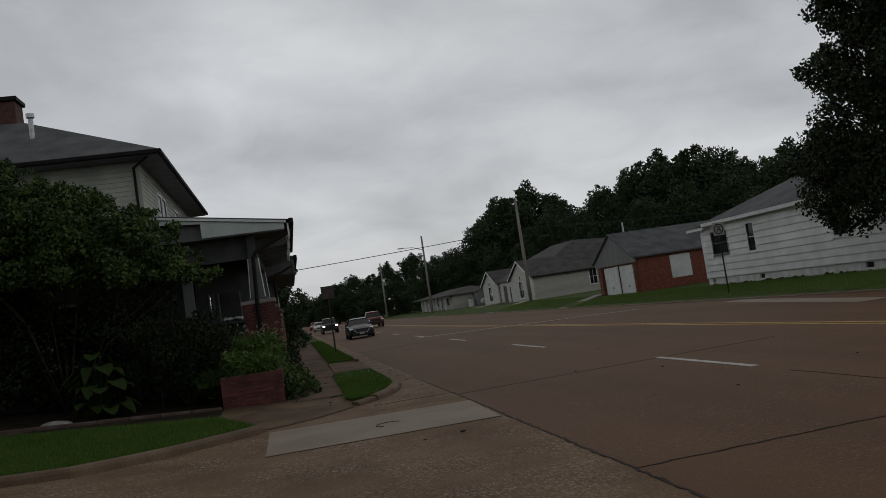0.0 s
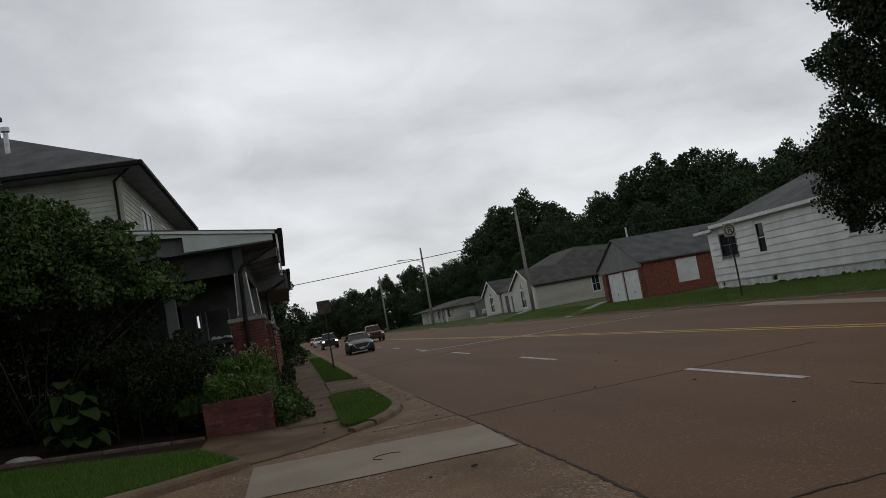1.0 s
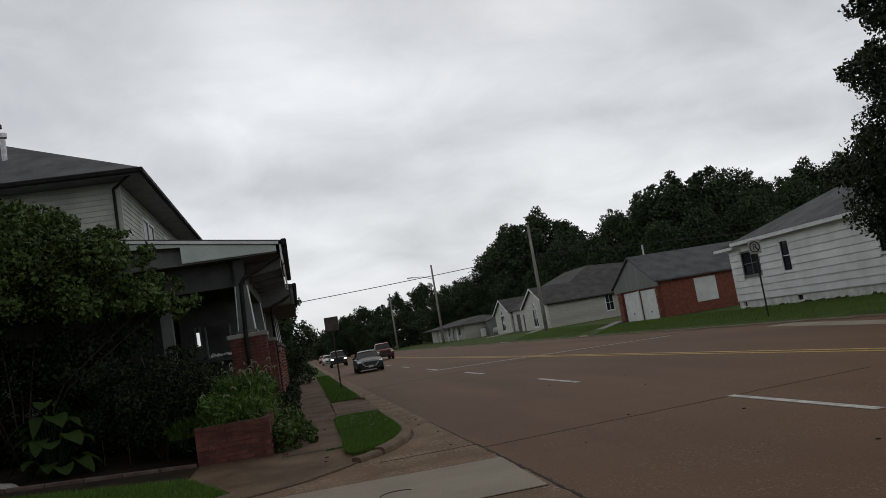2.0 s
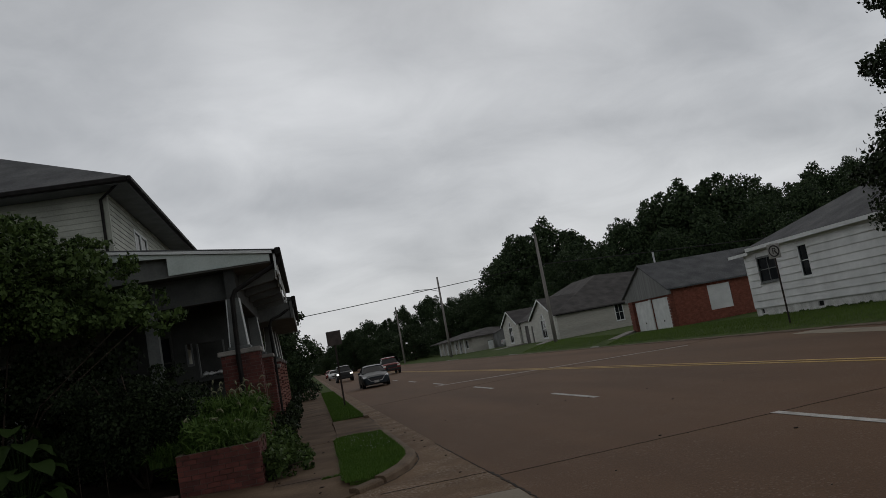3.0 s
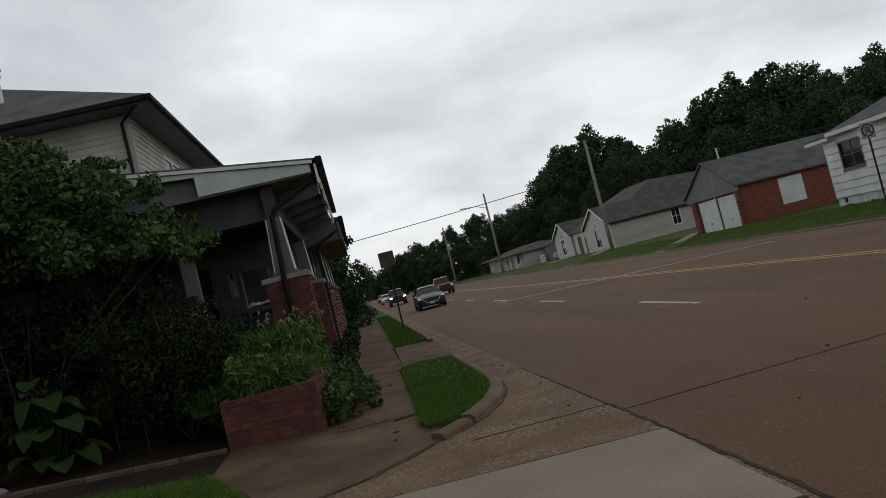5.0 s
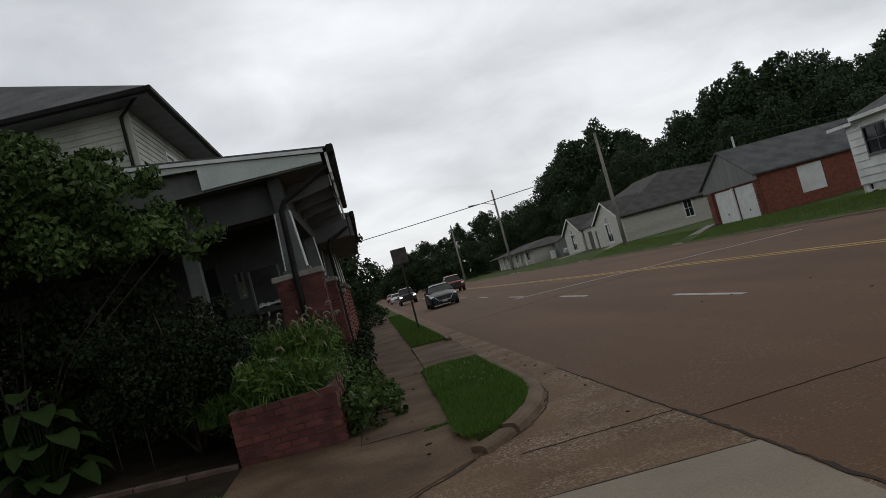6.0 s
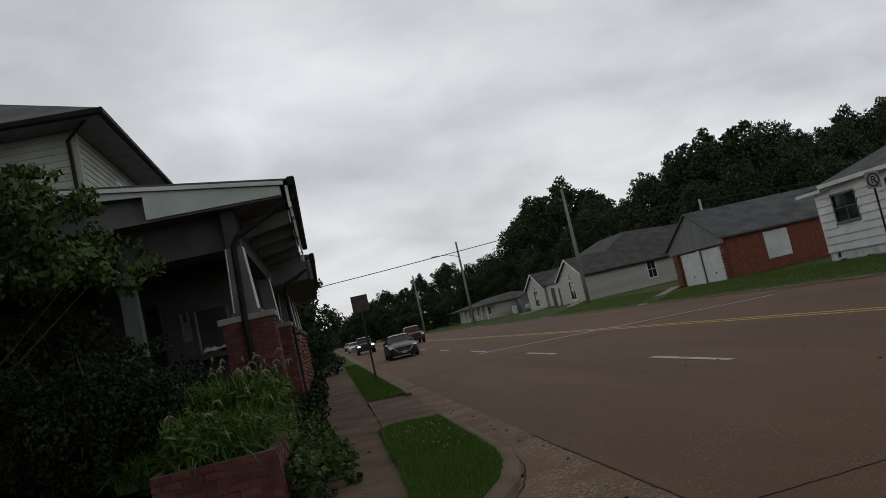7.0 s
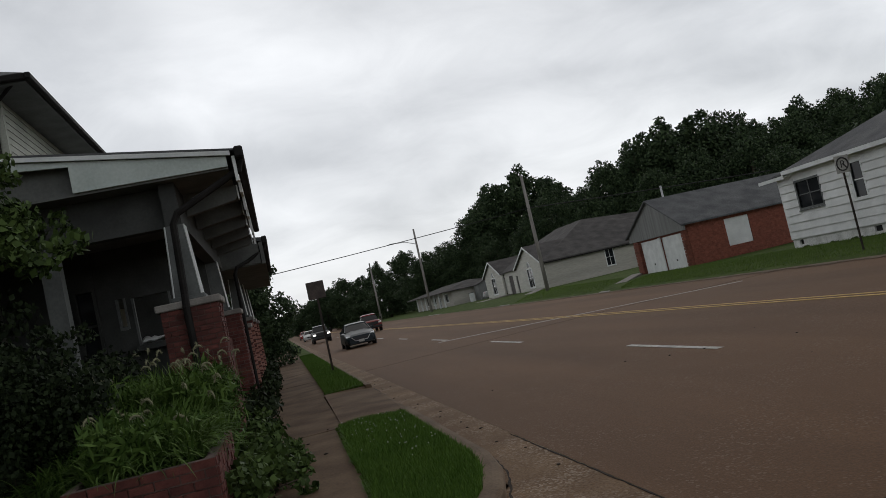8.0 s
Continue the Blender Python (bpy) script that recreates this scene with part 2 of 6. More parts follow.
M = {
    "road": mat("worn_road_concrete", (0.105, 0.0515, 0.0222), (0.151, 0.0765, 0.0352), scale=0.5, big=(1, 0.12, 1), fine=55, rough=0.8, bump=0.5, grain=0.55, spec=0.25),
    "apron": mat("pebbled_concrete", (0.126, 0.072, 0.037), (0.205, 0.127, 0.07), scale=0.8, fine=38, rough=0.85, bump=0.9, grain=0.8, spec=0.25),
    "patch": mat("grey_patch_concrete", (0.25, 0.211, 0.158), (0.318, 0.271, 0.205), scale=0.9, fine=60, rough=0.8, bump=0.2, grain=0.3, spec=0.25),
    "walk": mat("sidewalk_concrete", (0.084, 0.051, 0.03), (0.172, 0.114, 0.069), scale=1.1, fine=34, rough=0.9, bump=0.5, grain=0.6, spec=0.25),
    "kerb": mat("kerb_concrete", (0.109, 0.071, 0.043), (0.192, 0.134, 0.086), scale=1.3, fine=35, rough=0.88, bump=0.5, grain=0.5),
    "crack": mat("joint_tar", (0.018, 0.012, 0.008), (0.045, 0.031, 0.022), scale=3, rough=0.95, bump=0.3),
    "line_white": mat("worn_white_paint", (0.36, 0.34, 0.31), (0.62, 0.6, 0.57), scale=5, fine=45, rough=0.7, grain=0.5),
    "line_faint": mat("faded_white_paint", (0.27, 0.225, 0.19), (0.42, 0.37, 0.33), scale=4, fine=45, rough=0.75, grain=0.5),
    "line_yellow": mat("worn_yellow_paint", (0.42, 0.25, 0.06), (0.62, 0.40, 0.11), scale=5, fine=45, rough=0.7, grain=0.5),
    "lawn": mat("lawn_soil", (0.04, 0.066, 0.013), (0.085, 0.12, 0.03), scale=1.2, fine=70, rough=0.95, bump=0.8, grain=0.5, spec=0.1),
    "soil": mat("dark_soil", (0.022, 0.017, 0.012), (0.05, 0.038, 0.026), scale=2, fine=40, rough=0.95, bump=0.8, spec=0.1),
    "white_siding": mat("white_siding_paint", (0.62, 0.63, 0.62), (0.78, 0.79, 0.78), scale=1.2, fine=25, rough=0.6, bump=0.1, grain=0.25, spread=0.05),
    "grey_siding": mat("pale_green_grey_siding", (0.34, 0.35, 0.30), (0.44, 0.45, 0.39), scale=1.1, fine=25, rough=0.65, bump=0.1, grain=0.25, spread=0.05),
    "beige_siding": mat("beige_siding", (0.36, 0.345, 0.305), (0.44, 0.42, 0.37), scale=0.6, fine=9, rough=0.7, bump=0.2, grain=0.3, stretch=(0.2, 0.2, 2)),
    "trim": mat("white_trim_paint", (0.62, 0.64, 0.63), (0.76, 0.78, 0.77), scale=2, fine=30, rough=0.5, bump=0.05, grain=0.2),
    "fascia": mat("pale_green_fascia_paint", (0.44, 0.50, 0.47), (0.54, 0.60, 0.57), scale=1.5, fine=25, rough=0.55, bump=0.05, grain=0.2),
    # ceiling colour set darker than pale paint, with the porch shade in it
    "ceiling": mat("shade_toned_ceiling_boards", (0.11, 0.115, 0.108), (0.17, 0.176, 0.166), scale=2, fine=25, rough=0.7, grain=0.3),
    "gutter": mat("dark_brown_gutter_metal", (0.012, 0.011, 0.0105), (0.02, 0.018, 0.017), scale=3, rough=0.7, bump=0.03, metal=0.0, spec=0.15),
    "shingle": mat("grey_asphalt_shingles", (0.085, 0.087, 0.092), (0.145, 0.147, 0.15), scale=1.0, fine=18, rough=0.92, bump=0.6, grain=0.6, stretch=(1, 1, 1), spec=0.2),
    "shingle_brown": mat("brown_asphalt_shingles", (0.062, 0.058, 0.057), (0.105, 0.098, 0.095), scale=1.0, fine=18, rough=0.92, bump=0.6, grain=0.6, spec=0.2),
    "brick": brick_mat("red_brick", (0.092, 0.028, 0.023), (0.165, 0.052, 0.041)),
    "brick_porch": brick_mat("dark_red_porch_brick", (0.075, 0.024, 0.02), (0.15, 0.047, 0.038)),
    "brick_garage": mat("orange_red_brick", (0.165, 0.048, 0.03), (0.235, 0.078, 0.05), scale=5, fine=40, rough=0.88, bump=0.3, spread=0.22),
    "mortar": mat("mortar", (0.09, 0.06, 0.05), (0.16, 0.115, 0.1), scale=4, fine=60, rough=0.95, bump=0.4),
    "cap": mat("concrete_cap", (0.20, 0.185, 0.17), (0.32, 0.30, 0.275), scale=3, fine=40, rough=0.85, bump=0.3),
    "block": mat("white_painted_blocks", (0.5, 0.5, 0.48), (0.72, 0.72, 0.7), scale=2.2, fine=22, rough=0.8, bump=0.5, grain=0.6),
    "grey_gable": mat("grey_gable_boards", (0.16, 0.165, 0.16), (0.22, 0.225, 0.22), scale=1, fine=14, rough=0.8, bump=0.2, stretch=(1, 6, 0.3)),
    "post_wood": mat("weathered_pole_wood", (0.17, 0.158, 0.145), (0.3, 0.28, 0.26), scale=1.2, fine=14, rough=0.9, bump=0.5, stretch=(4, 4, 0.4)),
    "steel": mat("dark_sign_post_steel", (0.02, 0.015, 0.013), (0.05, 0.036, 0.03), scale=5, fine=40, rough=0.6, metal=0.3),
    "sign_back": mat("bare_sign_back", (0.045, 0.034, 0.03), (0.085, 0.066, 0.058), scale=4, fine=30, rough=0.5, metal=0.3, bump=0.05),
    "sign_face": mat("faded_sign_face", (0.36, 0.35, 0.33), (0.5, 0.49, 0.46), scale=5, rough=0.5, bump=0.02),
    "sign_dark": mat("sign_printing", (0.03, 0.025, 0.025), (0.05, 0.045, 0.045), scale=5, rough=0.6, bump=0.02),
    "cable": mat("cable", (0.012, 0.012, 0.012), (0.02, 0.02, 0.02), rough=0.7, bump=0),
    "bark": mat("bark", (0.045, 0.035, 0.028), (0.10, 0.08, 0.062), scale=3, fine=18, rough=0.95, bump=0.9, stretch=(3, 3, 0.6), spec=0.1),
    "leaf_far": leaf_mat("far_tree_leaves", (0.016, 0.03, 0.015), (0.066, 0.098, 0.043)),
    "leaf_cedar": leaf_mat("cedar_leaves", (0.012, 0.020, 0.010), (0.035, 0.052, 0.022)),
    "leaf_bush": leaf_mat("bush_leaves", (0.018, 0.034, 0.01), (0.098, 0.15, 0.042)),
    # leaf colour darkened to hold the deep shade of the bed
    "leaf_dark": leaf_mat("shade_dark_shrub_leaves", (0.009, 0.015, 0.007), (0.031, 0.047, 0.018)),
    "weed": leaf_mat("weed_blades", (0.03, 0.066, 0.012), (0.115, 0.185, 0.042)),
    "seed": mat("grass_seed_heads", (0.19, 0.19, 0.11), (0.28, 0.27, 0.17), scale=20, rough=0.9),
    "grass": leaf_mat("lawn_blades", (0.05, 0.11, 0.014), (0.125, 0.215, 0.038)),
    "hosta": leaf_mat("broad_leaves", (0.016, 0.032, 0.008), (0.042, 0.072, 0.017), rough=0.6),
    "glass": glass_mat("window_glass", (0.02, 0.022, 0.025)),
    "car_glass": glass_mat("car_glass", (0.012, 0.014, 0.016), 0.12),
    "dark": mat("dark_interior", (0.01, 0.01, 0.01), (0.02, 0.02, 0.02), rough=0.95, bump=0),
    "door_dark": mat("dark_door_paint", (0.04, 0.035, 0.032), (0.07, 0.06, 0.055), rough=0.6),
    "galv": mat("galvanised_pipe", (0.35, 0.36, 0.37), (0.5, 0.5, 0.51), scale=6, rough=0.4, metal=0.8, bump=0.05),
    "stone": mat("pale_stone", (0.28, 0.27, 0.25), (0.5, 0.48, 0.45), scale=5, fine=30, rough=0.9, bump=0.6),
    "tyre": mat("tyre_rubber", (0.012, 0.012, 0.012), (0.022, 0.022, 0.022), scale=9, rough=0.85, bump=0.2),
    "rim": mat("wheel_rim", (0.35, 0.35, 0.36), (0.5, 0.5, 0.5), scale=9, rough=0.3, metal=0.8, bump=0),
    "black_trim": mat("black_plastic", (0.012, 0.012, 0.013), (0.02, 0.02, 0.021), rough=0.5, bump=0),
    "flag_red": mat("red_cloth", (0.32, 0.04, 0.04), (0.42, 0.07, 0.06), scale=5, rough=0.9),
    "flag_white": mat("white_cloth", (0.6, 0.58, 0.55), (0.7, 0.68, 0.65), scale=5, rough=0.9),
    "chimney": mat("dark_brown_brick", (0.075, 0.035, 0.028), (0.13, 0.06, 0.048), scale=5, fine=22, rough=0.9, bump=0.5),
    # dark tone for inner porch parts: deep shade put into the paint colour
    "porch_shade": mat("shade_darkened_porch_paint", (0.038, 0.04, 0.038), (0.065, 0.068, 0.064), scale=2, fine=25, rough=0.75, grain=0.3),
    # dull grey paint; on columns and soffit its darkness includes shade
    "column_paint": mat("dull_shaded_column_paint", (0.095, 0.103, 0.1), (0.15, 0.16, 0.155), scale=2, fine=25, rough=0.6, grain=0.3),
    "curtain": mat("pale_curtain", (0.55, 0.56, 0.55), (0.68, 0.69, 0.68), scale=3, rough=0.9, stretch=(6, 6, 0.4)),
    "dirt": mat("sandy_dirt", (0.13, 0.10, 0.072), (0.22, 0.175, 0.13), scale=1.5, fine=30, rough=0.95, bump=0.5, spec=0.1),
    "grass_far": leaf_mat("verge_blades", (0.075, 0.135, 0.022), (0.15, 0.225, 0.045)),
    "cream_siding": mat("cream_white_siding", (0.46, 0.45, 0.41), (0.56, 0.55, 0.5), scale=0.8, fine=20, rough=0.7, bump=0.1, grain=0.25, stretch=(1, 1, 6)),
    "pink_edge": mat("faded_brick_paint", (0.36, 0.17, 0.13), (0.46, 0.25, 0.2), scale=6, fine=30, rough=0.9, bump=0.3),
}


def pebbled(m, scale, light, share):
    """Lets pale pebbles show in a concrete's surface."""
    nt = m.node_tree
    b = nt.nodes["Principled BSDF"]
    link = b.inputs["Base Color"].links[0]
    old = link.from_socket
    geo = nt.nodes.new("ShaderNodeNewGeometry")
    cell, spot = nt.nodes.new("ShaderNodeTexVoronoi"), nt.nodes.new("ShaderNodeTexNoise")
    cell.inputs["Scale"].default_value, spot.inputs["Scale"].default_value = scale, 0.9
    spot.inputs["Detail"].default_value = 4
    for n in (cell, spot):
        nt.links.new(geo.outputs["Position"], n.inputs["Vector"])
    sepc = nt.nodes.new("ShaderNodeSeparateColor")
    nt.links.new(cell.outputs["Color"], sepc.inputs[0])
    pick = nt.nodes.new("ShaderNodeMapRange")
    for k, v in ((1, 1 - share), (2, 1.0), (3, 0.0), (4, 0.75)):
        pick.inputs[k].default_value = v
    nt.links.new(sepc.outputs[0], pick.inputs[0])
    worn = nt.nodes.new("ShaderNodeMapRange")
    for k, v in ((1, 0.42), (2, 0.6), (3, 0.15), (4, 1.0)):
        worn.inputs[k].default_value = v
    nt.links.new(spot.outputs[0], worn.inputs[0])
    mul = nt.nodes.new("ShaderNodeMath")
    mul.operation = "MULTIPLY"
    nt.links.new(pick.outputs[0], mul.inputs[0])
    nt.links.new(worn.outputs[0], mul.inputs[1])
    mix = nt.nodes.new("ShaderNodeMix")
    mix.data_type = "RGBA"
    nt.links.new(mul.outputs[0], mix.inputs[0])
    nt.links.new(old, mix.inputs[6])
    mix.inputs[7].default_value = (*light, 1)
    nt.links.new(mix.outputs[2], b.inputs["Base Color"])


def coursed(m, light):
    """Lays brick courses with mortar joints over a wall material."""
    nt = m.node_tree
    b = nt.nodes["Principled BSDF"]
    old = b.inputs["Base Color"].links[0].from_socket
    geo, sp, cb = nt.nodes.new("ShaderNodeNewGeometry"), nt.nodes.new("ShaderNodeSeparateXYZ"), nt.nodes.new("ShaderNodeCombineXYZ")
    add = nt.nodes.new("ShaderNodeMath")
    add.operation = "ADD"
    nt.links.new(geo.outputs["Position"], sp.inputs[0])
    nt.links.new(sp.outputs[0], add.inputs[0])
    nt.links.new(sp.outputs[1], add.inputs[1])
    nt.links.new(add.outputs[0], cb.inputs[0])
    nt.links.new(sp.outputs[2], cb.inputs[1])
    br = nt.nodes.new("ShaderNodeTexBrick")
    for k, v in (("Scale", 1.0), ("Mortar Size", 0.008), ("Brick Width", 0.22), ("Row Height", 0.075)):
        br.inputs[k].default_value = v
    br.inputs["Color2"].default_value = (0.6, 0.6, 0.6, 1)
    br.inputs["Color1"].default_value = (1, 1, 1, 1)
    br.inputs["Mortar"].default_value = (*light, 1)
    nt.links.new(cb.outputs[0], br.inputs["Vector"])
    mix = nt.nodes.new("ShaderNodeMix")
    mix.data_type, mix.blend_type = "RGBA", "MULTIPLY"
    mix.inputs[0].default_value = 0.8
    nt.links.new(old, mix.inputs[6])
    nt.links.new(br.outputs[0], mix.inputs[7])
    nt.links.new(mix.outputs[2], b.inputs["Base Color"])


coursed(M["brick_garage"], (0.9, 1.1, 1.2))
coursed(M["chimney"], (0.9, 1.0, 1.1))
M["car_glass"].node_tree.nodes["Principled BSDF"].inputs["Specular IOR Level"].default_value = 0.25
pebbled(M["apron"], 42, (0.42, 0.34, 0.27), 0.45)
pebbled(M["road"], 48, (0.22, 0.15, 0.105), 0.15)


def paint_mat(name, colour, metal=0.25):
    m = mat(name, tuple(0.9 * c for c in colour), colour, scale=2, rough=0.38, bump=0, metal=metal, grain=0.05, spec=0.2)
    m.node_tree.nodes["Principled BSDF"].inputs["Coat Weight"].default_value = 0.08
    return m


def lamp_mat(name, colour, strength):
    m = bpy.data.materials.new(name)
    m.use_nodes = True
    b = m.node_tree.nodes["Principled BSDF"]
    b.inputs["Base Color"].default_value = (*colour, 1)
    b.inputs["Emission Color"].default_value = (*colour, 1)
    b.inputs["Emission Strength"].default_value = strength
    b.inputs["Roughness"].default_value = 0.15
    return m


# ---- mesh helpers ----
def part(name, bm, material, parent=None, label="", smooth=False):
    me = bpy.data.meshes.new(name)
    bm.normal_update()
    bm.to_mesh(me)
    bm.free()
    me.materials.append(material)
    if smooth:
        me.shade_smooth()
    ob = new(name, me)
    ob.parent = parent
    if label:
        ob["label"] = label
    return ob


def piece(name, verts, faces, material, parent):
    me = bpy.data.meshes.new(name)
    me.from_pydata(verts, [], faces)
    me.materials.append(material)
    ob = new(name, me)
    ob.parent = parent
    return ob


def thing(name, m, label, category, group="", kind=""):
    ob = new(name)
    ob.empty_display_size = 0.2
    ob.matrix_world = m
    return tagged(ob, label, category, group, kind)


def hexa(bm, v8):
    """A solid with eight corners: four below, four above, both counter-clockwise."""
    v = [bm.verts.new(p) for p in v8]
    for f in ((3, 2, 1, 0), (4, 5, 6, 7), (0, 1, 5, 4), (1, 2, 6, 5), (2, 3, 7, 6), (3, 0, 4, 7)):
        bm.faces.new([v[i] for i in f])
    return v


def box(bm, x0, x1, y0, y1, z0, z1):
    return hexa(bm, [(x0, y0, z0), (x1, y0, z0), (x1, y1, z0), (x0, y1, z0), (x0, y0, z1), (x1, y0, z1), (x1, y1, z1), (x0, y1, z1)])


def rounded(x0, x1, y0, y1, z0, z1, r=0.01, seg=1):
    bm = bmesh.new()
    box(bm, x0, x1, y0, y1, z0, z1)
    bmesh.ops.bevel(bm, geom=bm.edges[:], offset=r, segments=seg, affect="EDGES")
    return bm


def prism(bm, pts, off):
    """A flat polygon swept by off."""
    off = Vector(off)
    a = [bm.verts.new(p) for p in pts]
    b = [bm.verts.new(Vector(p) + off) for p in pts]
    bm.faces.new(a)
    bm.faces.new(b[::-1])
    n = len(pts)
    for i in range(n):
        bm.faces.new([a[i], b[i], b[(i + 1) % n], a[(i + 1) % n]])
    bmesh.ops.recalc_face_normals(bm, faces=bm.faces[:])


def tube(bm, pts, radii, seg=8):
    """A tapered tube along points."""
    pts = [Vector(p) for p in pts]
    rings = []
    for i, p in enumerate(pts):
        d = (pts[min(i + 1, len(pts) - 1)] - pts[max(i - 1, 0)]).normalized()
        side = d.cross(Vector((0, 1, 0)) if abs(d.y) < 0.9 else Vector((1, 0, 0))).normalized()
        up = side.cross(d)
        r = radii[i] if isinstance(radii, (list, tuple)) else radii
        rings.append([bm.verts.new(p + r * (math.cos(a) * side + math.sin(a) * up)) for a in (2 * math.pi * k / seg for k in range(seg))])
    for a, b in zip(rings, rings[1:]):
        for k in range(seg):
            bm.faces.new([a[k], a[(k + 1) % seg], b[(k + 1) % seg], b[k]])
    bm.faces.new(rings[0][::-1])
    bm.faces.new(rings[-1])


class Side:
    """A wall's plane: u runs along it, n points outwards, z is up."""

    def __init__(self, origin, u, n):
        self.o, self.u, self.n = Vector(origin), Vector(u), Vector(n)

    def at(self, u, z, n=0.0):
        return self.o + self.u * u + self.n * n + Vector((0, 0, z))

    def box(self, bm, u0, u1, z0, z1, n0, n1, lean=0.0):
        hexa(bm, [self.at(u0, z0, n0), self.at(u1, z0, n0), self.at(u1, z0, n1), self.at(u0, z0, n1),
                  self.at(u0, z1, n0), self.at(u1, z1, n0), self.at(u1, z1, n1 - lean), self.at(u0, z1, n1 - lean)])


def spans(u0, u1, z0, z1, holes):
    """The stretches of u between u0 and u1 that no hole interrupts at the heights z0 to z1."""
    cuts = [(u0, u1)]
    for a, b, lo, hi in holes:
        if lo < z1 - 0.01 and hi > z0 + 0.01:
            cuts = [s for c, d in cuts for s in ((c, min(d, a)), (max(c, b), d)) if s[1] - s[0] > 0.02]
    return cuts


def wall(name, side, u0, u1, z0, z1, thick, holes, material, parent):
    bm = bmesh.new()
    levels = sorted({z0, z1, *(h for hole in holes for h in hole[2:] if z0 < h < z1)})
    for lo, hi in zip(levels, levels[1:]):
        for a, b in spans(u0, u1, lo, hi, holes):
            side.box(bm, a, b, lo, hi, -thick, 0)
    bmesh.ops.remove_doubles(bm, verts=bm.verts[:], dist=0.0005)
    bmesh.ops.recalc_face_normals(bm, faces=bm.faces[:])
    return part(name, bm, material, parent)


def siding(side, u0, u1, z0, z1, step, holes, material, parent, proud=0.022):
    z = z0
    while z < z1 - 0.03:
        hi = min(z + step, z1)
        for a, b in spans(u0, u1, z, hi, holes):
            bm = bmesh.new()
            side.box(bm, a, b, z + 0.45 * proud, hi - 0.003, 0.001, proud, proud - 0.005)
            bmesh.ops.recalc_face_normals(bm, faces=bm.faces[:])
            part("siding_board", bm, material, parent)
        z = hi


def window(side, u0, u1, z0, z1, parent, frame_mat=None, cols=1, rows=2, trim=0.09, depth=0.1, back=None):
    """Frame, sill, sash bars and panes set back into the wall's opening."""
    fm = frame_mat or M["trim"]
    bm = bmesh.new()
    for a, b, c, d in ((u0 - trim, u0, z0 - trim, z1 + trim), (u1, u1 + trim, z0 - trim, z1 + trim), (u0, u1, z1, z1 + trim), (u0, u1, z0 - trim, z0)):
        side.box(bm, a, b, c, d, -depth, 0.035)
    bmesh.ops.recalc_face_normals(bm, faces=bm.faces[:])
    win = part("window", bm, fm, parent)
    bm = bmesh.new()
    side.box(bm, u0 - trim - 0.03, u1 + trim + 0.03, z0 - trim - 0.05, z0 - trim - 0.003, 0.0, 0.075)
    bmesh.ops.recalc_face_normals(bm, faces=bm.faces[:])
    part("window_sill", bm, fm, win)
    bm = bmesh.new()
    for i in range(1, cols):
        u = u0 + (u1 - u0) * i / cols
        side.box(bm, u - 0.02, u + 0.02, z0, z1, -depth * 0.8, -0.02)
    for i in range(1, rows):
        z = z0 + (z1 - z0) * i / rows
        for c in range(cols):
            side.box(bm, u0 + (u1 - u0) * c / cols + 0.021, u0 + (u1 - u0) * (c + 1) / cols - 0.021, z - 0.022, z + 0.022, -depth * 0.8, -0.015)
    bmesh.ops.recalc_face_normals(bm, faces=bm.faces[:])
    part("sash", bm, fm, win)
    for i in range(cols):
        for j in range(rows):
            bm = bmesh.new()
            side.box(bm, u0 + (u1 - u0) * i / cols + 0.003, u0 + (u1 - u0) * (i + 1) / cols - 0.003, z0 + (z1 - z0) * j / rows, z0 + (z1 - z0) * (j + 1) / rows - 0.003, -depth * 0.6, -depth * 0.5)
            bmesh.ops.recalc_face_normals(bm, faces=bm.faces[:])
            part("pane", bm, M["glass"] if not back else back, win)
    return win


def slab(name, pts, thick, material, parent, label=""):
    """A roof plane from its corners, counter-clockwise from above, with thickness downwards."""
    bm = bmesh.new()
    prism(bm, pts, (0, 0, -thick))
    return part(name, bm, material, parent, label)


# ---- ground, road and pavement ----
def sheet(name, pts, faces, material, label, category, kind="structure", smooth=False):
    me = bpy.data.meshes.new(name)
    me.from_pydata(pts, [], faces)
    me.materials.append(material)
    if smooth:
        me.shade_smooth()
    return tagged(new(name, me), label, category, kind=kind)


def rise(x):
    """The land climbs gently away from the road on the house side."""
    return 0.06 * min(max(-x - 1.2, 0.0), 9.0)


sheet("ground", [(-1500, -1500, -0.06), (1500, -1500, -0.06), (1500, 1500, -0.06), (-1500, 1500, -0.06)], [(0, 1, 2, 3)], M["lawn"], "grassy land reaching to the horizon", "ground")

road_x = (2.47, 10.3, 18.3)
road_y = [-90, -40, -10, 0, 10, 20, 40, 80, 160, 420]
rv, rf = [], []
for y in road_y:
    rv += [(2.47, y, 0.0), (10.3, y, 0.05), (18.3, y, 0.0), (18.3, y, -0.05)]
for i in range(len(road_y) - 1):
    for k in range(3):
        rf.append((4 * i + k, 4 * i + k + 1, 4 * i + 5 + k, 4 * i + 4 + k))
sheet("road", rv, rf, M["road"], "worn reddish brown concrete road with a low crown", "road")


def road_z(x):
    return 0.05 * (1 - abs(x - 10.3) / 7.9) if 2.4 < x < 18.3 else 0.0


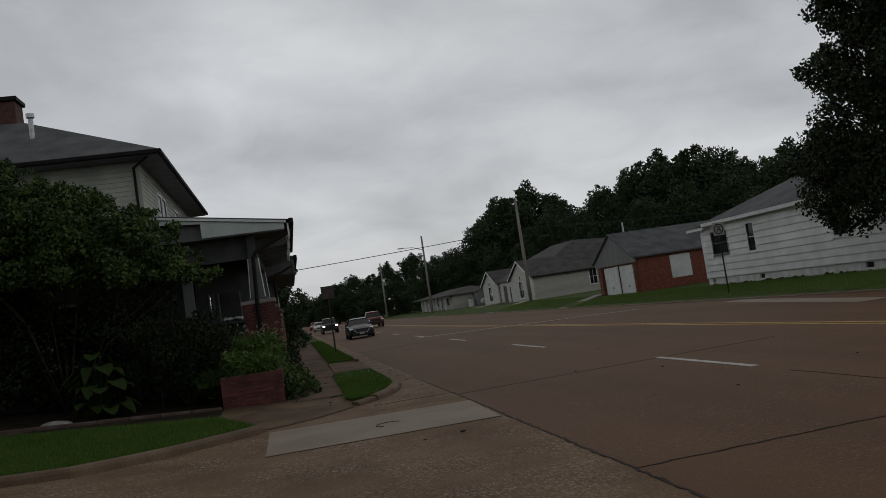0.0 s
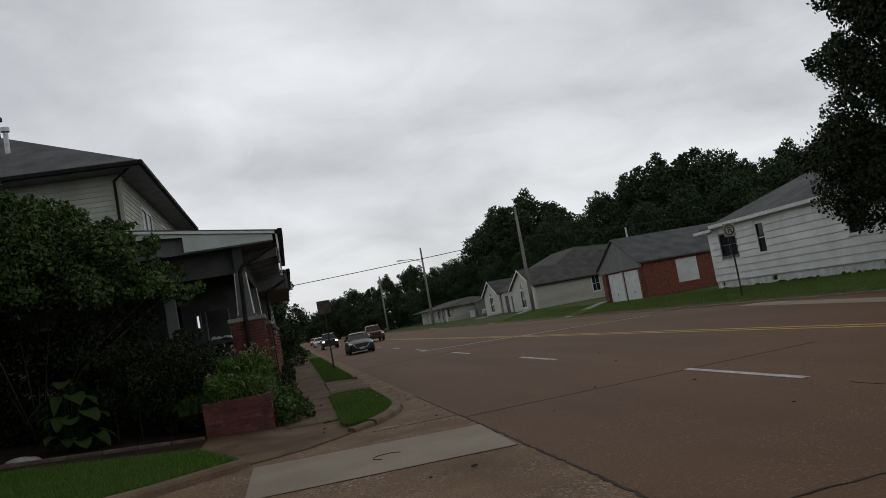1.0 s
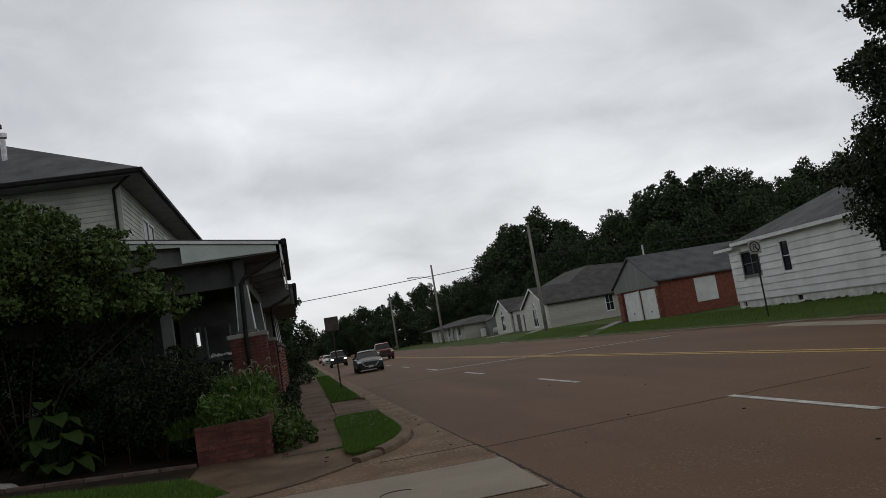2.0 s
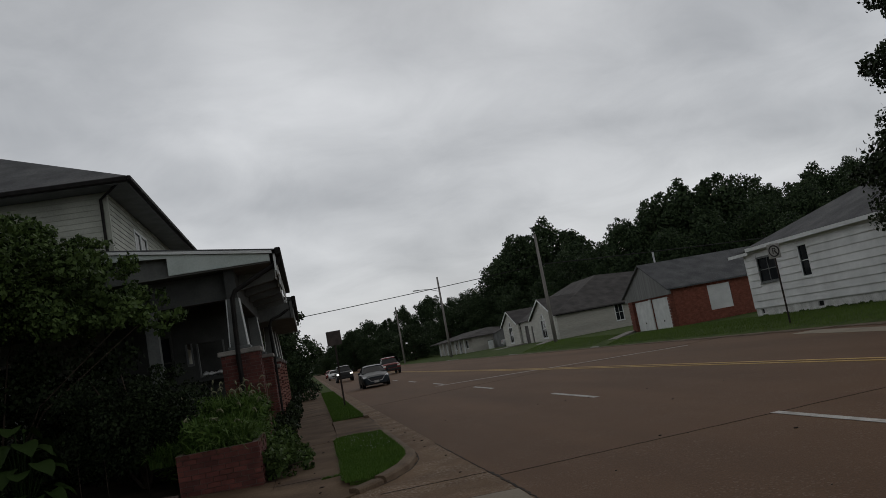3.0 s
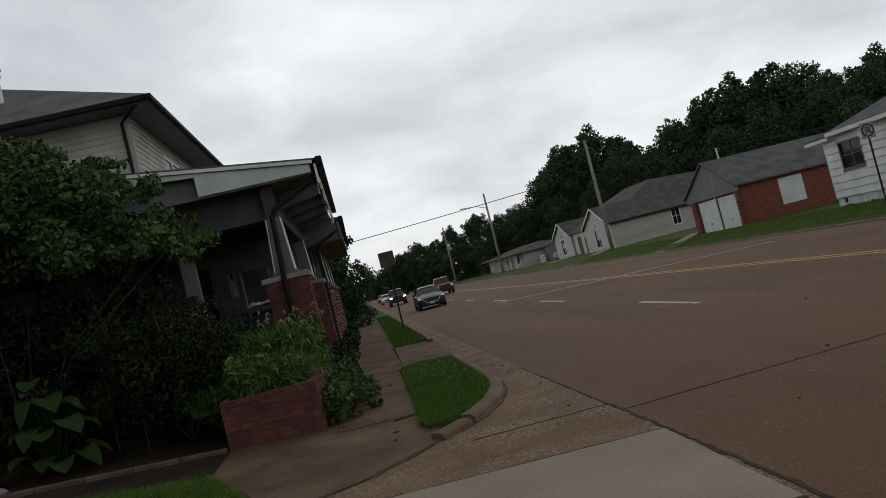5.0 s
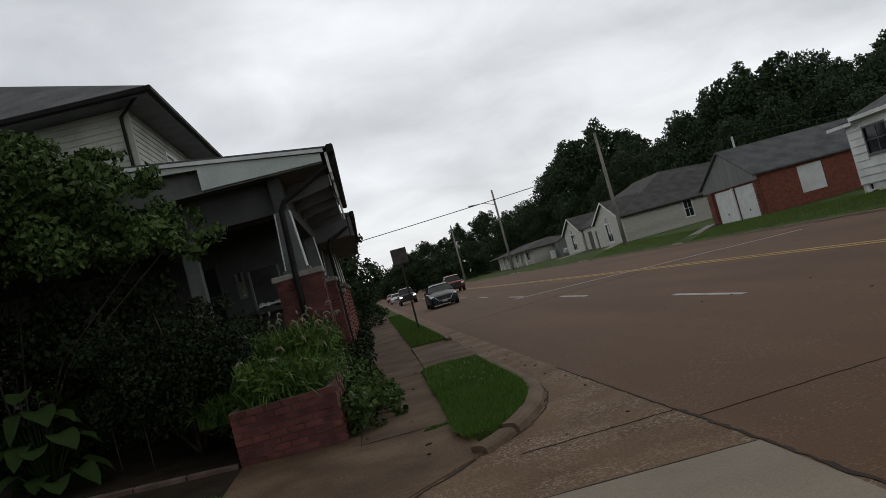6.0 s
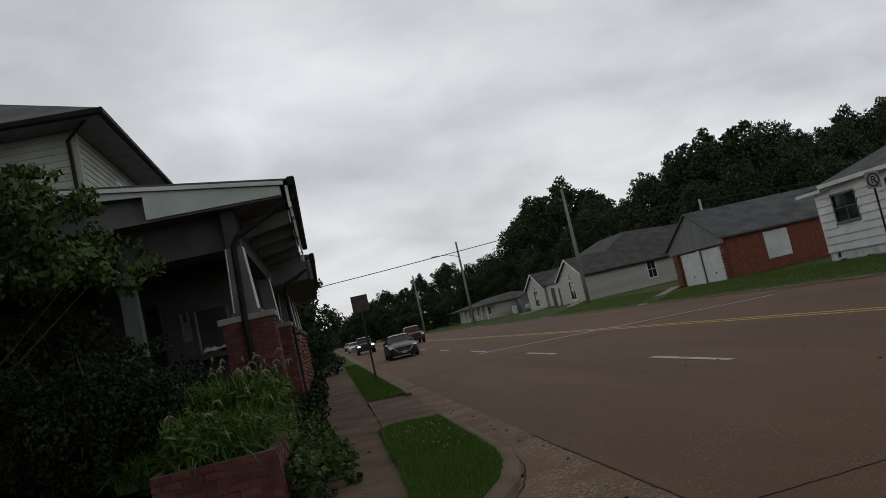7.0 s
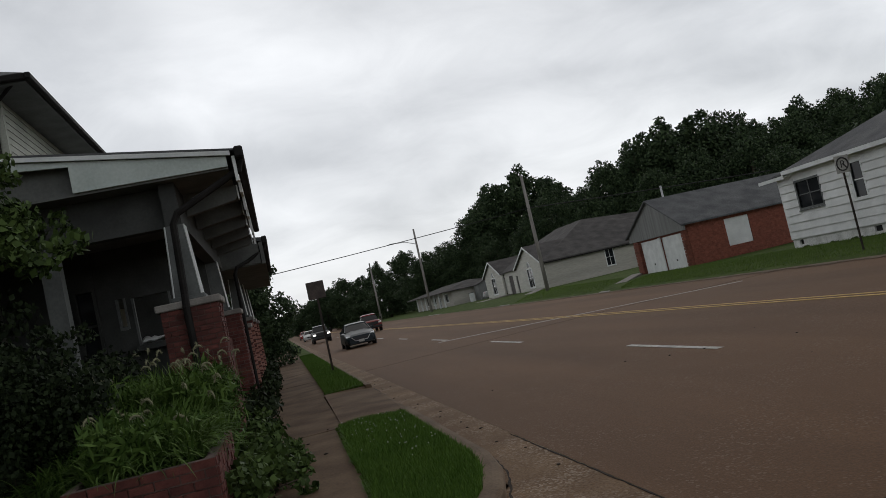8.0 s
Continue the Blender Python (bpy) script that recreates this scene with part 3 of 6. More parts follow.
# mouth of the side street, pebbled concrete, climbing to the west
sv, sf = [], []
for x in (-60, -10.2, -6, -3, -1.2, 0.6, 2.466):
    edge = 11.75 if x > -1.2 else 11.75 + min(-x - 1.2, 4.5) * 0.29
    sv += [(x, -14.0, rise(x)), (x, edge, rise(x))]
for i in range(6):
    sf.append((2 * i, 2 * i + 2, 2 * i + 3, 2 * i + 1))
sheet("side_street", sv, sf, M["apron"], "pebbled concrete mouth of a side street", "road")
sheet("gutter_strip", [(-1.0, 11.752, 0), (2.466, 11.752, 0), (2.466, 420, 0), (1.75, 420, 0), (1.75, 14.9, 0), (0.6, 13.0, 0)], [(0, 1, 2, 5), (5, 2, 3, 4)], M["apron"], "pebbled concrete gutter strip beside the kerb", "gutter")
bm = bmesh.new()
prism(bm, [(-0.876, 8.90, 0.003), (2.385, 8.77, 0.003), (2.45, 11.04, 0.003), (-0.885, 11.4, 0.003)], (0, 0, 0.006))
tagged(part("concrete_patch", bm, M["patch"]), "smooth pale grey concrete patch in the side street", "road patch", kind="structure")


def ribbon(name, pts, width, z, material, label, category, jitter=0.0, seed=1, kind="structure"):
    rnd = random.Random(seed)
    pts = [Vector((*p, 0)) for p in pts]
    line = []
    for a, b in zip(pts, pts[1:]):
        n = max(1, int((b - a).length / (0.12 if jitter else 2.0)))
        line += [a.lerp(b, i / n) for i in range(n)]
    line.append(pts[-1])
    vs, fs = [], []
    for i, p in enumerate(line):
        d = (line[min(i + 1, len(line) - 1)] - line[max(i - 1, 0)]).normalized()
        s = Vector((-d.y, d.x, 0))
        c = p + s * rnd.uniform(-jitter, jitter)
        w = width * (rnd.uniform(0.4, 1.3) if jitter else 1) / 2
        for q in (c - s * w, c + s * w):
            zz = road_z(q.x) + rise(q.x) + z
            vs += [(q.x, q.y, zz), (q.x, q.y, zz - 0.004)]
        if i:
            k = 4 * i
            fs += [(k - 4, k, k + 2, k - 2), (k - 4, k - 3, k + 1, k), (k - 2, k + 2, k + 3, k - 1)]
    return sheet(name, vs, fs, material, label, category, kind)


for n, (pts, w, j) in enumerate((
        ([(2.468, -12), (2.468, 3.0)], 0.035, 0.012), ([(2.468, 3.0), (2.47, 12.62)], 0.04, 0.016), ([(-0.88, 11.43), (2.44, 11.07)], 0.022, 0.01), ([(2.46, 12.6), (2.44, 17.2)], 0.018, 0.008),
        ([(2.47, 4.45), (18.2, 4.4)], 0.03, 0.02), ([(1.0, 12.7), (2.47, 12.65)], 0.022, 0.01), ([(2.47, 12.2), (9.0, 12.25)], 0.011, 0.012),
        ([(-1.0, 11.76), (0.0, 12.3), (0.62, 13.0)], 0.05, 0.02), ([(2.47, 34), (18.2, 34.2)], 0.014, 0.015),
        ([(-0.87, 8.88), (2.39, 8.75)], 0.03, 0.008), ([(6.46, -20), (6.46, 8)], 0.012, 0.012))):
    ribbon("road_joint", pts, w, 0.005, M["crack"], "dark tarred joint in the road concrete", "road joint", j, n)
ribbon("sidewalk_joint", [(-0.72, 15.03), (0.62, 14.85)], 0.022, 0.0925, M["crack"], "dirt-filled joint across the sidewalk", "sidewalk joint", 0.008, 31)
ribbon("kerb_gutter_joint", [(1.98, 27.4), (1.93, 21.2), (1.955, 16.2), (1.87, 15.35), (1.65, 14.5), (1.33, 13.8), (1.05, 13.45)], 0.025, 0.004, M["crack"], "dirty crack at the foot of the kerb", "kerb joint", 0.012, 32)

# painted lines
for k in range(-3, 18):
    y1 = 22.67 + 10.4 * k
    ribbon("lane_dash", [(6.5, y1 - 3.35), (6.5, y1)], 0.13, 0.008, M["line_white"], "worn white lane dash on the road", "lane marking")
for dx in (-0.14, 0.14):
    ribbon("centre_line", [(11.1 + dx, -60), (10.85 + dx, 8), (10.65 + dx, 18), (10.15 + dx, 41), (10.0 + dx, 70), (10.0 + dx, 400)], 0.11, 0.009, M["line_yellow"], "worn double yellow centre line", "road marking")
ribbon("diagonal_line", [(6.1, 39.9), (10.8, 35.7), (15.6, 33.0)], 0.4, 0.007, M["line_faint"], "faded whitish diagonal line across the road", "road marking")
ribbon("pale_patch_line", [(15.2, 17.0), (17.2, 27.5)], 0.9, 0.006, M["patch"], "pale worn streak on the road", "road marking")


def polyslab(name, pts, z0, z1, material, label, category, kind="structure", ztop=None):
    """An upright slab over a plan outline; ztop may give a height for each corner."""
    bm = bmesh.new()
    tops = ztop or [z1] * len(pts)
    a = [bm.verts.new((x, y, z0)) for x, y in pts]
    b = [bm.verts.new((x, y, t)) for (x, y), t in zip(pts, tops)]
    bm.faces.new(b)
    n = len(pts)
    for i in range(n):
        bm.faces.new([a[i], a[(i + 1) % n], b[(i + 1) % n], b[i]])
    bmesh.ops.recalc_face_normals(bm, faces=bm.faces[:])
    return tagged(part(name, bm, material), label, category, kind=kind)


# sidewalk: corner ramp, then slabs along the street
pavement = tagged(new("pavement"), "stained concrete sidewalk of cracked slabs", "sidewalk", kind="structure")
slabs = random.Random(8)
y, shared = 14.66, {}
while y < 150:
    step = 3.15 if y < 60 else 6.3
    x1 = 0.78 if y < 27.2 else 1.02
    key = (step, x1)
    if key not in shared:
        bm = rounded(-0.47, x1, 0.004, step - 0.004, -0.15, 0.0, 0.006)
        ob = part("paving_slab", bm, M["walk"], pavement)
        shared[key] = ob.data
    else:
        ob = new("paving_slab", shared[key])
        ob.parent = pavement
    ob.location = (0, y, 0.083 + slabs.uniform(-0.003, 0.003))
    ob.rotation_euler = (slabs.uniform(-0.002, 0.002), slabs.uniform(-0.002, 0.002), 0)
    y += step
corner = polyslab("corner_ramp", [(-1.9, 13.95), (-1.05, 11.80), (-0.2, 12.2), (0.74, 13.16), (0.74, 14.66), (-0.47, 14.66), (-0.47, 15.6), (-1.9, 15.6)], -0.05, 0.1, M["walk"], "concrete sidewalk corner that ramps down to the street", "sidewalk",
                  ztop=[0.14, 0.015, 0.01, 0.02, 0.085, 0.085, 0.10, 0.16])

# kerbed grass island at the corner
isle = [(0.66, 13.75), (0.64, 14.7), (0.70, 17.5), (0.74, 20.9), (1.0, 21.2), (1.74, 20.9), (1.75, 16.2), (1.66, 15.4), (1.45, 14.6), (1.15, 13.95), (0.9, 13.65)]
polyslab("grass_island", isle, -0.05, 0.10, M["lawn"], "small patch of green grass inside a rounded kerb", "lawn")


def kerb(name, line, width, h, label):
    """A kerb with a rounded top edge along a plan line; width is laid to its right."""
    pts = [Vector((*p, 0)) for p in line]
    prof = [(0, -0.06), (0, h), (width * 0.45, h), (width * 0.75, h * 0.9), (width * 0.92, h * 0.6), (width, -0.06)]
    bm = bmesh.new()
    rings = []
    for i, p in enumerate(pts):
        d = (pts[min(i + 1, len(pts) - 1)] - pts[max(i - 1, 0)]).normalized()
        s = Vector((d.y, -d.x, 0))
        rings.append([bm.verts.new(p + s * a + Vector((0, 0, b + rise(p.x)))) for a, b in prof])
    for a, b in zip(rings, rings[1:]):
        for k in range(len(prof) - 1):
            bm.faces.new([a[k], a[k + 1], b[k + 1], b[k]])
    bm.faces.new(rings[0])
    bm.faces.new(rings[-1][::-1])
    bmesh.ops.recalc_face_normals(bm, faces=bm.faces[:])
    return tagged(part(name, bm, M["kerb"], smooth=False), label, "kerb", kind="structure")


kerb("kerb_island", [(1.02, 13.72), (1.152, 13.94), (1.452, 14.6), (1.662, 15.4), (1.752, 16.2), (1.752, 21.4)], 0.19, 0.11, "rounded concrete kerb round the grass island")
kerb("kerb_end", [(0.62, 13.22), (0.86, 13.49), (0.985, 13.665)], 0.19, 0.085, "broken end block of the island kerb")
kerb("kerb_street", [(1.80, 27.4), (1.80, 420)], 0.16, 0.12, "long concrete kerb beside the road")
kerb("kerb_side", [(-30.0, 9.2), (-7.0, 9.3), (-4.6, 9.35), (-3.5, 9.5), (-2.75, 10.02), (-2.2, 10.5), (-1.8, 11.0), (-1.45, 11.4), (-1.1, 11.8)], 0.24, 0.12, "low worn concrete kerb beside the lawn")
polyslab("driveway_apron", [(0.76, 21.25), (1.82, 21.0), (1.95, 21.4), (1.95, 27.35), (1.8, 27.6), (0.82, 27.6)], -0.05, 0.07, M["walk"], "concrete driveway crossing between two grass strips", "driveway", ztop=[0.1, 0.08, 0.02, 0.02, 0.08, 0.1])
polyslab("grass_strip", [(0.86, 27.7), (1.79, 27.8), (1.79, 420), (0.98, 420), (0.98, 60)], -0.05, 0.12, M["lawn"], "long green grass strip between sidewalk and kerb", "lawn")

# yard on the house side, climbing away from the street
yv, yf = [], []
xs = (-0.46, -1.2, -3, -6, -10.2, -80)
for x in xs:
    for y in (15.5, 40, 120, 420):
        yv.append((x, y, 0.09 + rise(x)))
for i in range(len(xs) - 1):
    for k in range(3):
        yf.append((4 * i + k, 4 * i + k + 1, 4 * i + k + 5, 4 * i + k + 4))
sheet("yard", yv, yf, M["soil"], "dark shaded planting bed and yard soil", "yard")
lv = []
for x, e, t in ((-1.08, 11.82, 11.9), (-1.45, 11.42, 13.0), (-1.9, 10.92, 13.8), (-2.75, 10.04, 14.1), (-3.5, 9.52, 14.25), (-5.7, 9.34, 14.7), (-10.2, 9.28, 14.9), (-60, 9.2, 14.9)):
    lv += [(x, e, 0.085 + rise(x)), (x, t, 0.10 + rise(x))]
sheet("verge_lawn", lv, [(2 * i, 2 * i + 1, 2 * i + 3, 2 * i + 2) for i in range(7)], M["lawn"], "bright green mown strip of grass beside the side street", "lawn")
sheet("side_path", [(-1.9, 13.92, 0.141), (-1.9, 15.45, 0.15), (-5.7, 15.45, 0.36), (-5.7, 14.72, 0.36), (-60, 15.45, 0.62), (-60, 14.92, 0.62)], [(0, 3, 2, 1), (3, 5, 4, 2)], M["soil"], "narrow dark dirt path between lawn and bed", "path")

# far verge
fv, ff = [], []
cross = [(18.25, -0.05), (18.3, 0.015), (18.7, 0.08), (20.5, 0.2), (24.0, 0.28), (40, 0.35), (120, 0.6), (420, 1.0)]
for x, z in cross:
    for y in (-90, 10, 30, 60, 120, 420):
        fv.append((x, y, z))
for i in range(len(cross) - 1):
    for k in range(5):
        ff.append((6 * i + k, 6 * i + 6 + k, 6 * i + 7 + k, 6 * i + k + 1))
sheet("far_verge", fv, ff, M["lawn"], "green lawn along the far side of the road", "lawn")


def far_z(x):
    for (a, za), (b, zb) in zip(cross, cross[1:]):
        if x <= b:
            return za + (zb - za) * (x - a) / (b - a)
    return 1.0


def drive(pts, label):
    polyslab("driveway", pts, 0.0, 0.3, M["cap"], label, "driveway", ztop=[far_z(x) + 0.15 for x, y in pts])


drive([(18.2, 74.0), (28.0, 92.5), (28.0, 90.0), (18.2, 71.0)], "pale concrete path up to the beige house")
drive([(18.2, 52.0), (24.0, 59.6), (24.6, 59.0), (18.2, 50.6)], "pale concrete path past the garage")
drive([(18.2, 108), (28.2, 105.5), (28.2, 103.0), (18.2, 100)], "short concrete drive before the beige house")
ribbon("dirt_edge", [(18.22, -40), (18.3, 20), (18.1, 30), (18.35, 44), (18.1, 60), (18.3, 120), (18.3, 300)], 1.0, 0.02, M["dirt"], "sandy dirt along the far edge of the road", "dirt", 0.2, 17)


# ---- foliage ----
def leaves(centres, n, size, seed, flat=0.0, long=1.6, shell=0.55):
    """n leaf blades round many clump centres (x, y, z, r): arrays of corners and faces."""
    rng = np.random.default_rng(seed)
    c = np.array(centres, float)
    w = c[:, 3] ** 2
    pick = rng.choice(len(c), n, p=w / w.sum())
    d = rng.normal(size=(n, 3))
    d /= np.linalg.norm(d, axis=1)[:, None]
    rad = c[pick, 3] * (shell + (1 - shell) * rng.random(n) ** 0.5) * rng.uniform(0.85, 1.28, n)
    p = c[pick, :3] + d * rad[:, None] * np.array([1, 1, 0.8])
    a = rng.normal(size=(n, 3))
    a[:, 2] -= 0.5
    a /= np.linalg.norm(a, axis=1)[:, None]
    b = np.cross(a, d + 0.6 * rng.normal(size=(n, 3)))
    b /= np.linalg.norm(b, axis=1)[:, None] + 1e-9
    s = (size * rng.uniform(0.6, 1.3, n))[:, None]
    v = np.stack([p - a * s * long / 2, p + b * s / 2, p + a * s * long / 2, p - b * s / 2], 1).reshape(-1, 3)
    return v, np.arange(4 * n).reshape(-1, 4)


def leaf_mesh(name, v, f, material, parent, kind=""):
    me = bpy.data.meshes.new(name)
    me.from_pydata(v.tolist(), [], f.tolist())
    me.materials.append(material)
    ob = new(name, me)
    ob.parent = parent
    return ob


def tree(m, height, spread, seed, leaf, n, size, label, trunk_r=0.28, shell=0.5, bare=0.25, lumps=34, group="", narrow=False):
    """A tapered trunk with limbs that reach into a lumpy crown."""
    rnd = random.Random(seed)
    t = thing("tree", m, label, "tree", group)
    bm = bmesh.new()
    top = height * 0.85
    tube(bm, [(0, 0, -0.1), (0.1, 0, height * 0.15), (0.0, 0.12, height * 0.45), (0.1, 0, top)], [trunk_r * 1.35, trunk_r, trunk_r * 0.7, 0.05], 9)
    centres = []
    for i in range(lumps):
        k = (i + 0.5) / lumps
        z = bare + (1 - bare) * k
        prof = (math.sin(math.pi * min(1, 0.16 + 0.86 * k)) ** 0.6) if not narrow else (1.05 - 0.62 * k)
        ang = i * 2.399 + rnd.uniform(-0.5, 0.5)
        rr = spread * prof * rnd.uniform(0.45, 0.95)
        c = (rr * math.cos(ang), rr * math.sin(ang), z * height * 0.97)
        centres.append((*c, spread * (0.34 if not narrow else 0.30) * rnd.uniform(0.6, 1.25) * (0.7 + 0.3 * prof)))
        if i % 3 == 0:
            z0 = max(height * 0.12, c[2] * 0.62)
            tube(bm, [(0, 0, z0), (c[0] * 0.5, c[1] * 0.5, (z0 + c[2]) / 2 + 0.2), c], [trunk_r * 0.38, trunk_r * 0.24, 0.03], 5)
    part("trunk", bm, M["bark"], t, smooth=True)
    for i in range(lumps):
        x, y, z, r = centres[i]
        for _ in range(2):
            q = Vector((rnd.gauss(0, 1), rnd.gauss(0, 1), rnd.gauss(0.2, 0.8))).normalized() * r * rnd.uniform(0.8, 1.25)
            centres.append((x + q.x, y + q.y, z + q.z, r * rnd.uniform(0.25, 0.5)))
    v, f = leaves(centres, n, size, seed, shell=shell)
    leaf_mesh("crown", v, f, leaf, t)
    return t


# woods behind the far houses: four kinds of tree, copied
kinds = [tree(pose(60, 128, 0.4), 19, 7.2, 11, M["leaf_far"], 24000, 0.30, "tall dark green leafy tree in the woods behind the houses", bare=0.07, group="woods"),
         tree(pose(52, 140, 0.4), 21, 8.0, 12, M["leaf_far"], 26000, 0.30, "broad dark green leafy tree in the woods behind the houses", bare=0.07, group="woods", lumps=40),
         tree(pose(66, 112, 0.4), 16, 6.0, 13, M["leaf_far"], 21000, 0.28, "rounded dark green tree in the woods behind the houses", bare=0.07, group="woods"),
         tree(pose(46, 152, 0.4), 17, 6.6, 14, M["leaf_far"], 22000, 0.28, "uneven dark green tree in the woods behind the houses", bare=0.07, group="woods", lumps=30)]
wood = random.Random(5)
tops = (19 * 1.06, 21 * 1.06, 16 * 1.06, 17 * 1.06)
rows = [(44, 168, 18.8), (48.5, 170, 22.4), (54.5, 168, 24.1), (60, 168, 21.6), (37.5, 176, 13), (49, 130, 13.0), (43, 134, 12), (53, 150, 17), (53, 123, 16.5), (58, 122, 18.6), (63, 122, 20.4), (68, 121, 21.0), (73, 120, 20.0),
        (78, 120, 17.8), (82, 118, 16.0), (86.5, 120, 19.4), (92, 118, 20.0), (99, 116, 20.4), (106, 112, 20), (113, 108, 20), (120, 100, 19),
        (54, 110, 12.5), (59, 107, 13.5), (65, 104, 14.5), (71, 102, 15), (77, 100, 14.5), (83, 98, 14), (89, 97, 14.5), (96, 94, 15), (60, 90, 10), (67, 88, 10.5), (74, 84, 10.5), (81, 80, 11), (88, 76, 11), (56, 78, 8.5), (63, 72, 9), (70, 66, 9.5), (78, 62, 10),
        (48.5, 60, 10.2),
        (6.6, 212, 6.6), (9, 208, 8.6), (1.5, 320, 8.5), (-2, 340, 9), (6, 350, 11), (12, 206, 10.0), (16.5, 200, 11.6), (21, 203, 11.2), (26, 206, 13.4), (33, 206, 15.2), (38, 200, 13.4), (43, 195, 12.6), (48, 186, 12.6),
        (30, 168, 10), (36, 164, 11), (42, 160, 11.5), (41, 150, 10), (47, 150, 11), (24, 182, 8), (19, 190, 8), (54, 140, 13), (15, 290, 11), (18, 270, 13)]
for i, (x, y, top) in enumerate(rows):
    k = (0, 1, 3, 2, 1, 0, 2, 3)[i % 8]
    s = 1.035 * top / tops[k]
    wide = max(s, 0.62) * wood.uniform(0.95, 1.1)
    copy_thing(kinds[k], pose(x, y, 0.08 if x < 18 else 0.25, 0, 0, wood.uniform(0, 360)) @ Matrix.Diagonal((wide, wide, s, 1)))
# trees along the near sidewalk farther on
for k, x, y, s in ((2, -1.3, 53, 0.41), (3, -2.2, 58, 0.40), (3, -3.2, 65, 0.40), (0, -3.8, 76, 0.38), (2, -4.4, 88, 0.45), (1, -4.5, 104, 0.42), (3, -4.5, 122, 0.5), (0, -5, 150, 0.5), (1, -6, 180, 0.5), (2, -5, 220, 0.6), (3, -3.2, 47, 0.33)):
    o = copy_thing(kinds[k], pose(x, y, 0.1, 0, 0, wood.uniform(0, 360)) @ Matrix.Diagonal((s, s, s, 1)))
    tagged(o, "leafy street tree beside the sidewalk", "tree", "street trees")
for o, x, y in zip(kinds, (52, 61, 69, 76), (131, 130, 129, 128)):
    o.matrix_world = pose(x, y, 0.3)
    o.scale = (0.8, 0.8, 0.72)
cedar = tree(pose(23.2, 24.0, 0.25), 14.5, 3.35, 21, M["leaf_cedar"], 80000, 0.105, "tall dark evergreen tree before the white house", trunk_r=0.3, bare=0.17, lumps=80, narrow=True)
# unseen tall trees south-west of the crossing, added to shade the corner garden
for k, x, y, s in ((1, -15.0, 5.0, 0.95), (0, -11.5, -9.0, 0.9), (3, -24.0, 12.0, 1.0)):
    o = copy_thing(kinds[k], pose(x, y, rise(x) - 0.05, 0, 0, wood.uniform(0, 360)) @ Matrix.Diagonal((s, s, s, 1)))
    tagged(o, "unseen leafy tree added to shade the corner", "tree", "yard trees")


# ---- red brick planter ----
def brick_box(name, x0, x1, y0, y1, z0, z1, courses, length, parent_thing, material, sides="NESW", joint=0.014, depth=0.1):
    """Courses of separate bricks on the named sides round a mortar core."""
    h = (z1 - z0) / courses
    rnd = random.Random(int(100 * (x1 + y1)))
    for s in sides:
        along = (x1 - x0) if s in "SN" else (y1 - y0)
        n = max(1, round(along / length))
        for c in range(courses):
            cuts = [0.0] + [(k + (0.5 if c % 2 else 0)) * along / n for k in range(0 if c % 2 else 1, n)] + [along]
            for a, b in zip(cuts, cuts[1:]):
                if b - a < 0.03:
                    continue
                pr = 0.004 + rnd.uniform(0, 0.018)
                a2, b2, lo, hi = a + joint / 2, b - joint / 2, z0 + c * h + joint / 2, z0 + (c + 1) * h - joint / 2
                bm = bmesh.new()
                if s == "S":
                    box(bm, x0 + a2, x0 + b2, y0 - pr, y0 + depth * 0.4, lo, hi)
                elif s == "N":
                    box(bm, x0 + a2, x0 + b2, y1 - depth * 0.4, y1 + pr, lo, hi)
                elif s == "E":
                    box(bm, x1 - depth * 0.4, x1 + pr, y0 + a2, y0 + b2, lo, hi)
                else:
                    box(bm, x0 - pr, x0 + depth * 0.4, y0 + a2, y0 + b2, lo, hi)
                part("brick", bm, material, parent_thing)


PX0, PX1, PY0, PY1, PZ0, PZ1 = -1.93, -0.64, 15.47, 17.6, 0.06, 0.80
planter = thing("brick_planter", pose(0, 0, 0), "low red brick planter box overgrown with weeds beside the sidewalk", "planter")
bm = bmesh.new()
for a in ((PX0 + 0.005, PX1 - 0.005, PY0 + 0.005, PY0 + 0.1), (PX0 + 0.005, PX1 - 0.005, PY1 - 0.1, PY1 - 0.005), (PX0 + 0.005, PX0 + 0.1, PY0 + 0.1, PY1 - 0.1), (PX1 - 0.1, PX1 - 0.005, PY0 + 0.1, PY1 - 0.1)):
    box(bm, *a, PZ0 - 0.1, PZ1 - 0.004)
part("mortar_core", bm, M["mortar"], planter)
bm = bmesh.new()
box(bm, PX0 + 0.1, PX1 - 0.1, PY0 + 0.1, PY1 - 0.1, PZ0, PZ1 - 0.12)
part("planting_soil", bm, M["soil"], planter)
brick_box("planter", PX0, PX1, PY0, PY1, PZ0, PZ1, 9, 0.215, planter, M["brick"], "SE")

# ---- big two-storey house with a wrap-round porch ----
house = thing("two_storey_house", pose(0, 0, 0), "two-storey house with pale siding, hip roof and a deep brick-pillared porch", "house")
HX, HY0, HY1, HZ = -4.73, 26.8, 41.0, 8.15
HW = -18.0
south = Side((HX, HY0, 0), (-1, 0, 0), (0, -1, 0))
east = Side((HX, HY0, 0), (0, 1, 0), (1, 0, 0))
west = Side((HW, HY0, 0), (0, 1, 0), (-1, 0, 0))
north = Side((HX, HY1, 0), (-1, 0, 0), (0, 1, 0))
eh = [(3.6, 4.55, 5.95, 7.55), (4.75, 5.7, 5.95, 7.55), (8.4, 9.6, 5.95, 7.55), (3.0, 4.2, 1.9, 3.5)]
sh = [(2.4, 3.4, 1.9, 3.4)]
w_e = wall("wall_east", east, 0, HY1 - HY0, 0, HZ, 0.25, eh, M["grey_siding"], house)
